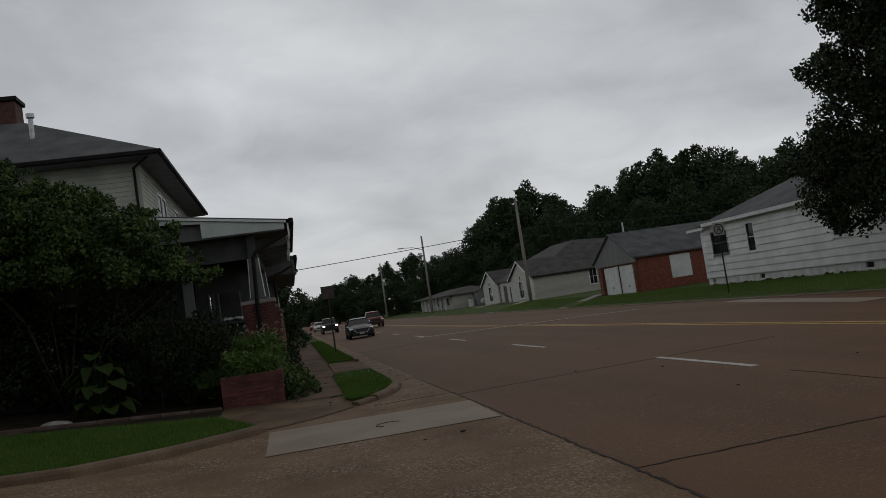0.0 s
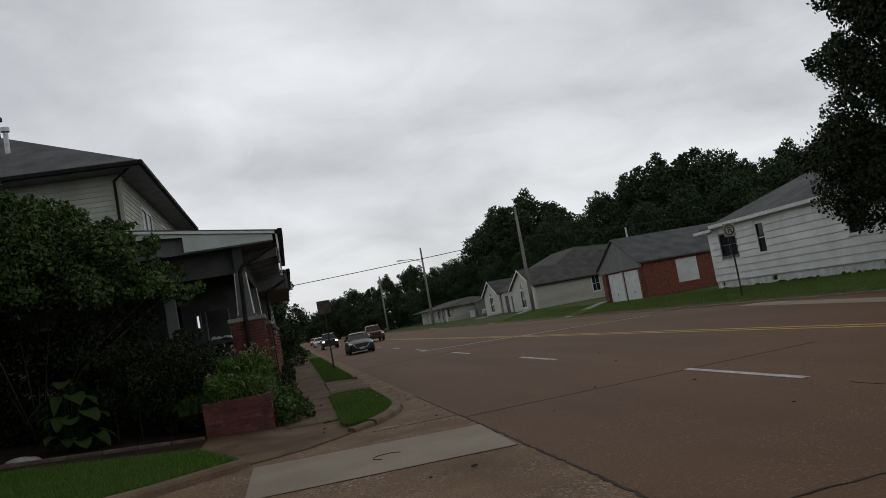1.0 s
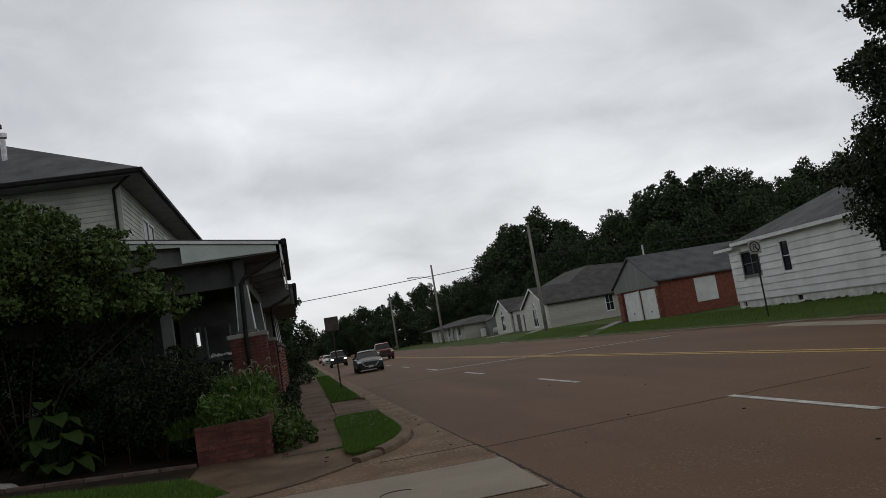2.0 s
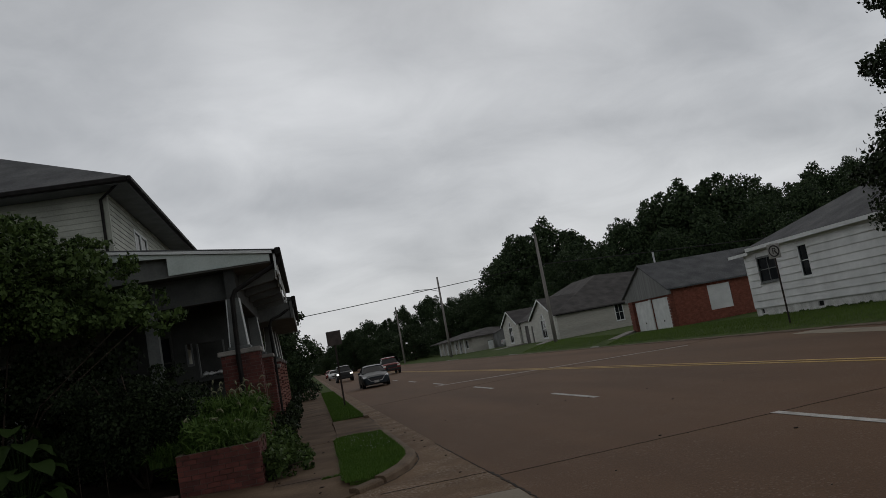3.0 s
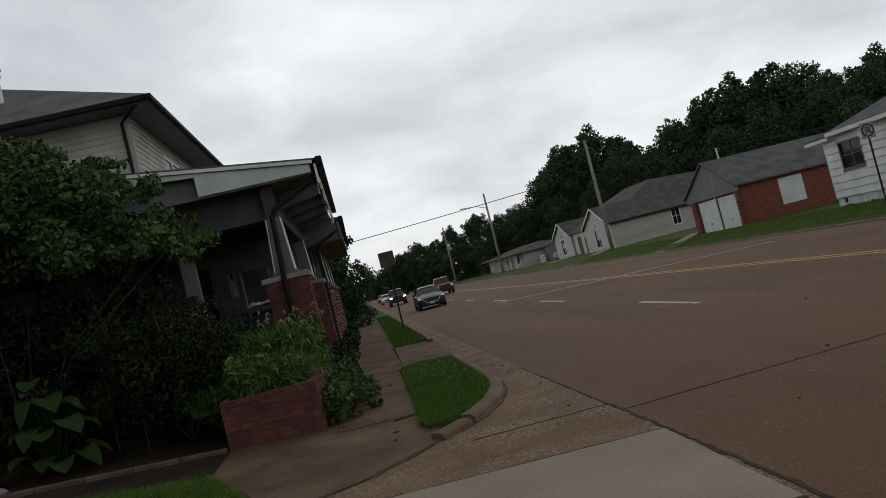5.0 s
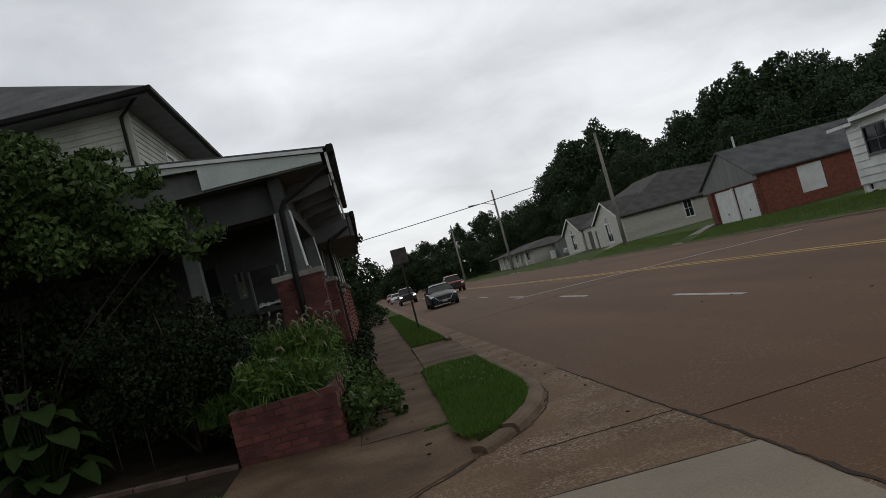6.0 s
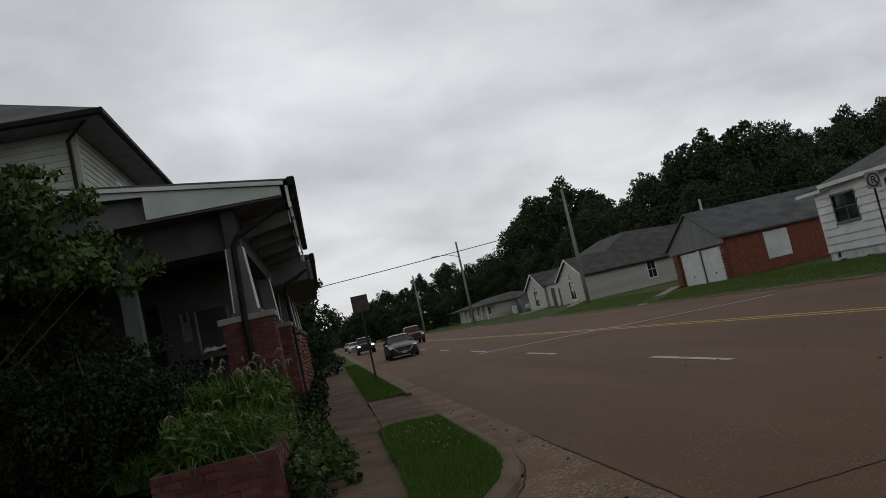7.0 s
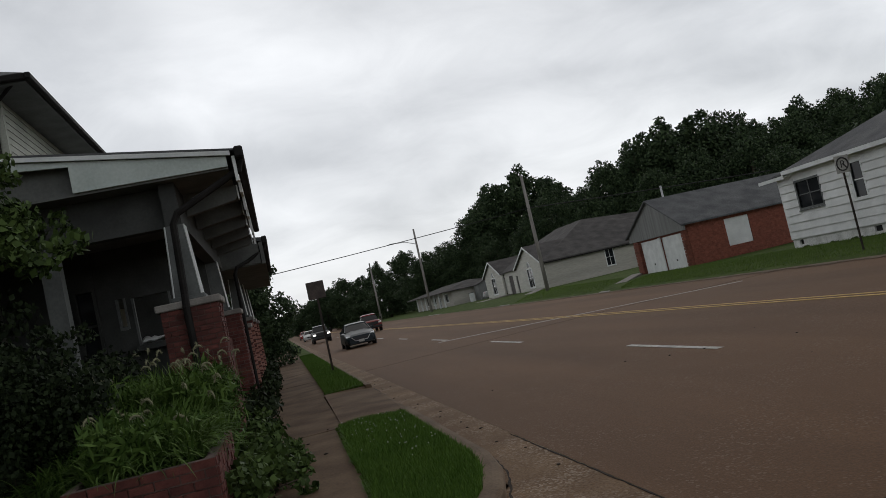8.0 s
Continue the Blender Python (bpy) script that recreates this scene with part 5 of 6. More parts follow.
def front_gable(y0, y1, z_peak, x, depth):
    s = Side((x, y0, 0), (0, 1, 0), (-1, 0, 0))
    mid = (y1 - y0) / 2
    hole = [(mid - 0.85, mid + 0.85, 0.75, 2.75)]
    wall("gable_wall", s, 0, y1 - y0, 0.1, BZ, 0.2, hole, M["cream_siding"], beige)
    bm = bmesh.new()
    prism(bm, [(x, y0, BZ), (x, y1, BZ), (x, y0 + mid, z_peak - 0.12)], (0.2, 0, 0))
    part("gable", bm, M["cream_siding"], beige)
    win = window(s, *hole[0], beige, cols=2, rows=2, trim=0.14)
    bm = bmesh.new()
    arch = [(x - 0.03, y0 + mid + 0.42 * math.cos(a), 2.98 + 0.6 * math.sin(a)) for a in (math.pi * k / 10 for k in range(11))]
    prism(bm, arch, (0.02, 0, 0))
    part("arched_pane", bm, M["glass"], win)
    bm = bmesh.new()
    tube(bm, arch, 0.06, 5)
    part("arch_trim", bm, M["trim"], win)
    for q in (y0, y1):
        sgn = -0.3 if q == y0 else 0.3
        slab("gable_roof", [(x - 0.3, q + sgn, BZ - 0.12), (x + depth, q + sgn, BZ - 0.12), (x + depth, y0 + mid, z_peak), (x - 0.3, y0 + mid, z_peak)], 0.12, M["shingle_brown"], beige)
        bm = bmesh.new()
        prism(bm, [(x - 0.33, q + sgn, BZ - 0.3), (x - 0.33, q + sgn, BZ - 0.1), (x - 0.33, y0 + mid, z_peak + 0.02), (x - 0.33, y0 + mid, z_peak - 0.2)], (0.025, 0, 0))
        part("barge_board", bm, M["trim"], beige)


front_gable(90.4, 100.2, 5.4, BX, 8)
front_gable(107.0, 115.4, 5.1, BX, 8)
long = Side((BX, BY0, 0), (1, 0, 0), (0, -1, 0))
bh = [(7.3, 8.2, 1.25, 3.0)]
wall("wall_south", long, 0.21, 22, 0.1, BZ, 0.2, bh, M["beige_siding"], beige)
window(long, *bh[0], beige, cols=2, rows=2)
entry = Side((BX + 0.35, 100.2, 0), (0, 1, 0), (-1, 0, 0))
eh2 = [(0.9, 1.9, 0.1, 2.4), (3.2, 5.0, 0.1, 2.6)]
wall("entry_wall", entry, 0, 6.8, 0.1, BZ, 0.2, eh2, M["cream_siding"], beige)
for a, b, c, d in eh2:
    bm = bmesh.new()
    entry.box(bm, a + 0.01, b - 0.01, c, d - 0.01, -0.12, -0.08)
    bmesh.ops.recalc_face_normals(bm, faces=bm.faces[:])
    part("door", bm, M["door_dark"], beige)
bx0, bx1, by0, by1 = BX + 0.05, BX + 24, BY0 - 0.4, 117
xr1, yr1, zr1 = BX + 9.0, 99.0, 7.3
br = slab("roof", [(bx0, by0, BZ - 0.05), (bx1, by0, BZ - 0.05), (bx1 - 6, yr1, zr1 - 0.6), (xr1, yr1, zr1)], 0.12, M["shingle_brown"], beige)
slab("roof_plane", [(bx0, by1, BZ - 0.05), (bx0, by0, BZ - 0.05), (xr1, yr1, zr1), (xr1, 108, zr1)], 0.12, M["shingle_brown"], br)
slab("roof_plane", [(xr1, yr1, zr1), (bx1 - 6, yr1, zr1 - 0.6), (bx1 - 6, 108, zr1 - 0.6), (xr1, 108, zr1)], 0.12, M["shingle_brown"], br)
bm = bmesh.new()
box(bm, bx0, bx1, by0 - 0.02, by0 + 0.08, BZ - 0.3, BZ - 0.18)
part("eave_board", bm, M["gutter"], beige)

# ---- low ranch house farther on ----
ranch = thing("ranch_house", pose(0, 0, 0), "low cream ranch house with a brown hip roof", "house")
RX0, RX1, RY0, RY1 = 24.6, 35.5, 126.0, 158.0
rs = Side((RX0, RY0, 0), (1, 0, 0), (0, -1, 0))
rf_ = Side((RX0 + 1.2, RY0, 0), (0, 1, 0), (-1, 0, 0))
wall("wall_south", rs, 1.41, RX1 - RX0, 0.2, 2.6, 0.2, [], M["beige_siding"], ranch)
rh = [(3, 5, 1.0, 2.2), (9, 10, 0.3, 2.2), (13, 15.5, 1.0, 2.2), (19, 21, 1.0, 2.2)]
wall("wall_west", rf_, 0, RY1 - RY0, 0.2, 2.6, 0.2, rh, M["beige_siding"], ranch)
for a, b, c, d in rh:
    window(rf_, a, b, c, d, ranch, cols=2, rows=1)
for k in range(7):
    bm = bmesh.new()
    box(bm, RX0 + 0.05, RX0 + 0.25, RY0 + 1 + 4 * k, RY0 + 1.2 + 4 * k, 0.2, 2.62)
    part("porch_post", bm, M["trim"], ranch)
a0, a1, b0, b1 = RX0 - 0.5, RX1 + 0.5, RY0 - 0.6, RY1 + 0.6
rr = slab("roof", [(a0, b1, 2.62), (a0, b0, 2.62), ((a0 + a1) / 2, b0 + 5.9, 3.8), ((a0 + a1) / 2, b1 - 5.9, 3.8)], 0.14, M["shingle_brown"], ranch)
slab("roof_plane", [(a0, b0, 2.62), (a1, b0, 2.62), ((a0 + a1) / 2, b0 + 5.9, 3.8)], 0.14, M["shingle_brown"], rr)
slab("roof_plane", [(a1, b0, 2.62), (a1, b1, 2.62), ((a0 + a1) / 2, b1 - 5.9, 3.8), ((a0 + a1) / 2, b0 + 5.9, 3.8)], 0.14, M["shingle_brown"], rr)


# ---- grey shed between the two houses ----
shed = thing("shed", pose(29.2, 122.6, 0.3), "small dull grey shed with a low gable roof", "shed")
part("wall", rounded(0, 3.6, 0, 2.8, -0.1, 2.3, 0.01), M["grey_gable"], shed)
bm = bmesh.new()
prism(bm, [(0.02, 0.0, 2.3), (3.58, 0.0, 2.3), (1.8, 0.0, 3.0)], (0, 2.8, 0))
part("gable", bm, M["grey_gable"], shed)
for sx in (-1, 1):
    bm = bmesh.new()
    prism(bm, [(1.8, -0.2, 3.12), (1.8 + sx * 2.05, -0.2, 2.3), (1.8 + sx * 2.05, -0.2, 2.22), (1.8, -0.2, 3.04)], (0, 3.2, 0))
    part("roof_plane", bm, M["shingle_brown"], shed)
part("door", rounded(1.2, 2.3, -0.03, -0.002, 0.0, 2.0, 0.008), M["door_dark"], shed)
bin_ = thing("storage_box", pose(28.3, 124.0, 0.28), "pale upright storage box beside the ranch house", "box")
part("body", rounded(-0.35, 0.35, -0.3, 0.3, 0.0, 1.3, 0.03, 2), M["trim"], bin_)
part("lid", rounded(-0.38, 0.38, -0.33, 0.33, 1.3, 1.38, 0.02, 2), M["column_paint"], bin_)


# ---- poles, cable, signs ----
def pole(x, y, h, r, label):
    p = thing("utility_pole", pose(x, y, far_z(x) if x > 18 else 0.1), label, "utility pole", "utility poles")
    bm = bmesh.new()
    tube(bm, [(0, 0, -0.1), (0, 0, h * 0.5), (0, 0, h)], [r, r * 0.85, r * 0.65], 12)
    part("shaft", bm, M["post_wood"], p, smooth=True)
    return p


p1 = pole(24.4, 78.7, 10.9, 0.2, "tall weathered wooden utility pole on the far verge")
p2 = pole(21.5, 122.0, 12.2, 0.2, "weathered wooden utility pole carrying a street light")
pole(34.0, 170.0, 8.2, 0.16, "short grey utility pole behind the ranch house")
p3 = pole(19.5, 165.0, 11.5, 0.2, "distant wooden utility pole")
bm = bmesh.new()
tube(bm, [(0, 0, 10.0), (-1.6, 0, 10.6), (-3.2, 0, 10.7)], 0.05, 6)
arm = part("lamp_arm", bm, M["galv"], p2)
part("lamp_head", rounded(-4.0, -3.1, -0.15, 0.15, 10.62, 10.78, 0.04), M["galv"], arm)


def cable(a, b, sag, r=0.02):
    a, b = Vector(a), Vector(b)
    bm = bmesh.new()
    pts = [a.lerp(b, i / 24) - Vector((0, 0, 4 * sag * (i / 24) * (1 - i / 24))) for i in range(25)]
    tube(bm, pts, r, 5)
    return tagged(part("overhead_cable", bm, M["cable"]), "thin dark overhead cable between poles", "cable", "cables")


cable((24.4, 78.65, 8.1), (49.8, 78.5, 6.85), 0.05, 0.045)
cable((24.4, 78.65, 8.1), (-25, 78.5, 6.35), 0.3, 0.035)

sign = thing("street_sign", pose(1.58, 35.9, 0.11, 0, 0, 0), "square sign with a bare brown back on a dark post", "sign")
bm = bmesh.new()
box(bm, -0.035, 0.035, -0.02, 0.02, -0.1, 3.1)
part("post", bm, M["steel"], sign)
part("sign_plate", rounded(-0.3, 0.3, -0.045, -0.022, 2.54, 3.14, 0.01), M["sign_back"], sign)
nop = thing("no_parking_sign", pose(19.6, 31.85, 0.17, 0, 0, 0), "faded no parking sign on a thin dark post in the verge", "sign")
bm = bmesh.new()
box(bm, -0.03, 0.03, -0.02, 0.02, -0.1, 3.2)
part("post", bm, M["steel"], nop)
plate = part("sign_plate", rounded(-0.28, 0.28, -0.04, -0.021, 2.68, 3.28, 0.012), M["sign_face"], nop)
bm = bmesh.new()
tube(bm, [(0.22 * math.cos(a), -0.042, 2.98 + 0.22 * math.sin(a)) for a in (2 * math.pi * k / 24 for k in range(25))], 0.026, 6)
part("ring", bm, M["sign_dark"], plate)
bm = bmesh.new()
prism(bm, [(-0.02, -0.05, 2.99), (0.03, -0.05, 3.01), (0.17, -0.05, 2.83), (0.13, -0.05, 2.8)], (0, 0.009, 0))
part("slash", bm, M["sign_dark"], plate)
text = bpy.data.curves.new("letter", "FONT")
text.body, text.size, text.extrude, text.align_x = "P", 0.36, 0.003, "CENTER"
holder = bpy.data.objects.new("letter", text)
letter = bpy.data.meshes.new_from_object(holder)
letter.materials.append(M["sign_dark"])
ob = new("letter", letter)
ob.parent, ob.location, ob.rotation_euler = plate, (-0.01, -0.046, 2.86), (radians(90), 0, 0)


# ---- garden: overgrown shrubs, weeds and lawn blades ----
def blades(name, spots, n, height, width, seed, material, parent, lean=0.5, segs=3, ground=None):
    """n arching grass blades that grow from rectangles (x0, x1, y0, y1, z)."""
    rng = np.random.default_rng(seed)
    area = np.array([(b - a) * (d - c) for a, b, c, d, *_ in spots])
    pick = rng.choice(len(spots), n, p=area / area.sum())
    s = np.array(spots, float)[pick]
    base = np.stack([s[:, 0] + (s[:, 1] - s[:, 0]) * rng.random(n), s[:, 2] + (s[:, 3] - s[:, 2]) * rng.random(n), s[:, 4]], 1)
    if ground:
        base[:, 2] += [ground(x) for x in base[:, 0]]
    ang = rng.uniform(0, 2 * np.pi, n)
    out = np.stack([np.cos(ang), np.sin(ang), 0 * ang], 1)
    side = np.stack([-np.sin(ang), np.cos(ang), 0 * ang], 1)
    h = height * rng.uniform(0.5, 1.2, n)
    bend = lean * rng.uniform(0.2, 1.3, n)
    w = width * rng.uniform(0.6, 1.3, n)
    rows = []
    for k in range(segs + 1):
        u = k / segs
        c = base + out * (h * bend * u ** 2)[:, None] + np.array([0, 0, 1.0]) * (h * (u - 0.52 * bend * u ** 3))[:, None]
        half = (w * (1 - u) ** 0.7 * 0.5 + 0.0004)[:, None] * side
        rows += [c - half, c + half]
    v = np.stack(rows, 1)
    m = 2 * (segs + 1)
    f = []
    quad = np.arange(n)[:, None] * m
    for k in range(segs):
        f.append(quad + np.array([2 * k, 2 * k + 1, 2 * k + 3, 2 * k + 2]))
    return leaf_mesh(name, v.reshape(-1, 3), np.concatenate(f), material, parent)


def inside(x, y, poly):
    hit = False
    for (x0, y0), (x1, y1) in zip(poly, poly[1:] + poly[:1]):
        if (y0 > y) != (y1 > y) and x < x0 + (y - y0) / (y1 - y0) * (x1 - x0):
            hit = not hit
    return hit


def lawn(name, poly, z, n, seed, label, height=0.055, ground=None, material=None):
    rng = np.random.default_rng(seed)
    p = np.array(poly)
    lo, hi = p.min(0) - 0.03, p.max(0) + 0.03
    got = []
    while len(got) < n:
        x, y = lo + (hi - lo) * rng.random(2)
        if inside(x, y, poly):
            got.append((x, y, z + (ground(x) if ground else 0)))
    b = np.array(got)
    ang = rng.uniform(0, 2 * np.pi, n)
    side = np.stack([np.cos(ang), np.sin(ang), 0 * ang], 1) * (0.005 * rng.uniform(0.7, 1.6, n))[:, None]
    tip = b + np.stack([rng.normal(0, 0.025, n), rng.normal(0, 0.025, n), height * rng.uniform(0.5, 1.5, n)], 1)
    v = np.stack([b - side, b + side, tip], 1).reshape(-1, 3)
    ob = leaf_mesh(name, v, np.arange(3 * n).reshape(-1, 3), material or M["grass"], None)
    return tagged(ob, label, "grass", kind="stuff")


lawn("grass", [(0.60, 13.7), (0.58, 14.7), (0.66, 16.0), (0.62, 17.5), (0.70, 19.0), (0.70, 20.95), (1.0, 21.25), (1.74, 20.9), (1.75, 16.2), (1.66, 15.4), (1.45, 14.6), (1.15, 13.95), (0.9, 13.65)], 0.095, 42000, 3, "short green grass on the kerbed island")
lawn("grass", [(0.84, 27.65), (1.79, 27.75), (1.79, 60), (0.96, 60)], 0.115, 40000, 4, "short green grass along the sidewalk", 0.07)
lawn("grass", [(-1.1, 11.86), (-1.45, 11.44), (-1.9, 10.94), (-2.75, 10.06), (-3.5, 9.54), (-5.7, 9.36), (-9.5, 9.32), (-9.5, 14.9), (-5.7, 14.75), (-3.5, 14.28), (-1.9, 13.95)], 0.08, 110000, 5, "short bright green grass beside the side street", 0.06, rise)
lawn("grass", [(18.5, 20), (20.5, 20), (24.4, 27), (24.4, 51.9), (22.5, 55.0), (18.6, 50.0)], 0.12, 40000, 6, "uneven green grass on the far verge", 0.09, lambda x: far_z(x) - 0.12, M["grass_far"])
lawn("grass", [(18.6, 52.6), (24.0, 59.8), (27.8, 89.5), (18.6, 70.5)], 0.12, 16000, 7, "uneven green grass before the beige house", 0.1, lambda x: far_z(x) - 0.12, M["grass_far"])

def tufts(spots, n, seed, label):
    """Small weeds along cracks (x0, y0, x1, y1, z)."""
    rng_ = random.Random(seed)
    rects = []
    for x0, y0, x1, y1, z in spots:
        for _ in range(n):
            u = rng_.random() ** 1.3
            x, y = x0 + (x1 - x0) * u, y0 + (y1 - y0) * u
            rects.append((x - 0.04, x + 0.04, y - 0.02, y + 0.02, z))
    ob = blades("joint_weeds", rects, 60 * len(rects), 0.055, 0.007, seed, M["grass"], None, 1.0, 3)
    return tagged(ob, label, "weeds", kind="stuff")


tufts([(0.66, 14.82, 0.2, 14.7, 0.075), (0.66, 13.8, 0.7, 16.0, 0.085)], 9, 12, "small weeds and dead grass in the sidewalk joints")
tufts([(0.6, 13.9, 0.66, 17.4, 0.09), (0.65, 17.4, 0.68, 20.9, 0.09)], 45, 14, "ragged grass creeping over the sidewalk edge")
tufts([(0.86, 27.66, 1.75, 27.72, 0.09), (0.9, 27.7, 0.92, 33.0, 0.1)], 30, 15, "ragged grass at the end of the strip")

# white clover heads on the island
rng = np.random.default_rng(9)
cv, cf = [], []
for _ in range(64):
    x, y, r = rng.uniform(0.75, 1.65), rng.normal(19.0, 1.3), rng.uniform(0.006, 0.010)
    y = min(max(y, 14.8), 20.8)
    z, k = 0.15 + rng.uniform(0, 0.03), len(cv)
    cv += [(x - r, y, z), (x, y - r, z), (x + r, y, z), (x, y + r, z), (x, y, z + r), (x, y, z - r)]
    cf += [(k, k + 1, k + 4), (k + 1, k + 2, k + 4), (k + 2, k + 3, k + 4), (k + 3, k, k + 4), (k + 1, k, k + 5), (k + 2, k + 1, k + 5), (k + 3, k + 2, k + 5), (k, k + 3, k + 5)]
me = bpy.data.meshes.new("clover_heads")
me.from_pydata(cv, [], cf)
me.materials.append(M["flag_white"])
tagged(new("clover_heads", me), "tiny white clover flowers in the grass", "flowers", kind="stuff")

# tall foxtail grass over the planter
weeds = thing("planter_weeds", pose(0, 0, 0), "tall arching green foxtail grass growing out of the brick planter", "weeds")
top = PZ1 - 0.12
blades("grass_blades", [(-1.83, -0.8, 15.8, 17.5, top), (-2.3, -0.85, 17.6, 20.2, 0.8), (-2.5, -1.95, 16.4, 17.6, 0.6)], 8500, 0.46, 0.034, 31, M["weed"], weeds, 1.1, 7)
blades("tall_blades", [(-1.8, -0.85, 16.1, 17.5, top), (-2.0, -0.9, 17.6, 19.8, 1.0)], 3000, 0.68, 0.033, 35, M["weed"], weeds, 0.95, 7)
blades("long_blades", [(-1.8, -0.82, 15.75, 16.4, top)], 500, 0.4, 0.03, 32, M["weed"], weeds, 1.1, 7)
blades("drooping_blades", [(-1.8, -0.72, 15.6, 17.4, top)], 260, 0.42, 0.028, 33, M["weed"], weeds, 1.5, 7)
rnd = random.Random(44)
filler = [(rnd.uniform(-1.75, -0.75), rnd.uniform(15.8, 17.4), rnd.uniform(0.75, 1.15), rnd.uniform(0.15, 0.3)) for _ in range(32)]
filler += [(rnd.uniform(-2.4, -0.7), rnd.uniform(17.6, 20.2), rnd.uniform(0.5, 1.5), rnd.uniform(0.2, 0.36)) for _ in range(52)]
v, f = leaves(filler, 12000, 0.036, 34, long=4.5, shell=0.15)
leaf_mesh("undergrowth", v, f, M["weed"], weeds)
for _ in range(46):
    x, y = rnd.uniform(-2.2, -0.55), rnd.uniform(16.2, 20.4)
    h, a = rnd.uniform(0.85, 1.25) + (0.4 if y > 17.5 else 0), rnd.uniform(0, 6.28)
    dx, dy, q = math.cos(a), math.sin(a), rnd.uniform(0.06, 0.095)
    bm = bmesh.new()
    tube(bm, [(x, y, 0.6), (x + dx * 0.02, y + dy * 0.02, h), (x + dx * 0.05, y + dy * 0.05, h + 0.2)], 0.0025, 4)
    stalk = part("stalk", bm, M["weed"], weeds)
    # the bristly head bows over in an arc
    bm = bmesh.new()
    arc = [(x + dx * (0.05 + q * (1 - math.cos(u))), y + dy * (0.05 + q * (1 - math.cos(u))), h + 0.2 + q * 1.15 * math.sin(u)) for u in (0.15 + 0.36 * i for i in range(8))]
    tube(bm, arc, [0.004, 0.009, 0.011, 0.012, 0.012, 0.011, 0.008, 0.003], 6)
    for i in range(1, 7):
        c, w = Vector(arc[i]), 0.02
        for j in range(7):
            d = Vector((rnd.gauss(0, 1), rnd.gauss(0, 1), rnd.gauss(0, 1))).normalized()
            s_ = d.orthogonal().normalized() * 0.0022
            bm.faces.new([bm.verts.new(c + d * w * 0.6 - s_), bm.verts.new(c + d * w * 0.6 + s_), bm.verts.new(c + d * w * rnd.uniform(1.5, 2.2))])
    part("seed_head", bm, M["seed"], stalk, "pale bristly foxtail seed head")

# leafy vine spilling over the sidewalk beside the planter
vine = thing("sidewalk_vine", pose(0, 0, 0), "dark leafy vine spilling over the sidewalk edge", "vine")
rnd = random.Random(61)
spill = [(rnd.uniform(-0.65, -0.2), rnd.uniform(15.7, 21.5), rnd.uniform(0.1, 0.55), rnd.uniform(0.1, 0.22)) for _ in range(60)]
spill += [(rnd.uniform(-0.2, 0.15), rnd.uniform(16.4, 19.6), rnd.uniform(0.12, 0.3), 0.11) for _ in range(18)]
v, f = leaves(spill, 5200, 0.06, 62, long=1.6, shell=0.15)
leaf_mesh("foliage", v, f, M["leaf_bush"], vine)
for x, y, z, r in spill[::4]:
    bm = bmesh.new()
    tube(bm, [(-0.7, y + 0.2, 0.12), (x - 0.1, y + 0.1, z + 0.1), (x, y, z)], [0.012, 0.008, 0.004], 4)
    part("stem", bm, M["bark"], vine)


def shrub(x, y, z, clumps, n, size, seed, material, label, category="shrub", every=5, shell=0.35, long=1.5, stem=0.045):
    """Several stems that fan out from the base into leafy clumps given round it."""
    t = thing(category.split()[-1], pose(x, y, z), label, category)
    for c in clumps[::every]:
        bm = bmesh.new()
        tube(bm, [(0, 0, -0.1), (c[0] * 0.35, c[1] * 0.35, c[2] * 0.55), (c[0], c[1], c[2])], [stem, stem * 0.6, stem * 0.18], 5)
        part("stem", bm, M["bark"], t, smooth=True)
    v, f = leaves(clumps, n, size, seed, long=long, shell=shell)
    leaf_mesh("foliage", v, f, material, t)
    return t


rnd = random.Random(71)
# the big arching bush by the side porch
outline = [(-2.7, 3.5), (-2.8, 3.95), (-3.1, 4.5), (-3.7, 5.0), (-4.3, 5.45), (-4.9, 5.75), (-5.5, 6.0), (-6.2, 6.25), (-6.9, 6.8), (-7.6, 6.7), (-8.4, 6.1), (-9.2, 5.9), (-10, 5.6), (-7.2, 6.6), (-8.0, 6.4), (-5.2, 5.8), (-5.9, 6.1), (-6.6, 6.5)]
clumps = []
for x, top in outline:
    low = 3.5 if x > -4 else 3.7
    for k in range(9):
        z = top - 0.3 - k * 0.3 + rnd.uniform(-0.2, 0.2)
        if z < low:
            break
        for dy in (rnd.uniform(-2.4, -1.2), rnd.uniform(-1.2, 0.0), rnd.uniform(0.0, 0.9)):
            # the canopy slopes down towards its front edge
            clumps.append((x + 6.0 + rnd.uniform(-0.4, 0.35), dy, 1.7 + (z - 1.7) * (1 + dy / 19) - 0.3, rnd.uniform(0.2, 0.42)))
    for _ in range(7):
        q, dy = rnd.uniform(-0.4, 0.4), rnd.uniform(-2.2, 0.4)
        clumps.append((x + 6.0 + q, dy, 1.7 + (top - 1.7) * (1 + dy / 19) - 0.32 + rnd.uniform(-0.1, 0.16), rnd.uniform(0.08, 0.2)))
for _ in range(40):
    k = rnd.choice(clumps[:60])
    clumps.append((k[0] + rnd.uniform(-0.4, 0.5), k[1] - rnd.uniform(0.2, 0.6), k[2] + rnd.uniform(-0.3, 0.15), rnd.uniform(0.1, 0.22)))
shrub(-6.0, 19.5, 0.3, clumps, 80000, 0.072, 72, M["leaf_bush"], "large arching green bush with broad leaves beside the house", "large bush", 70, 0.2, 1.6, 0.03)
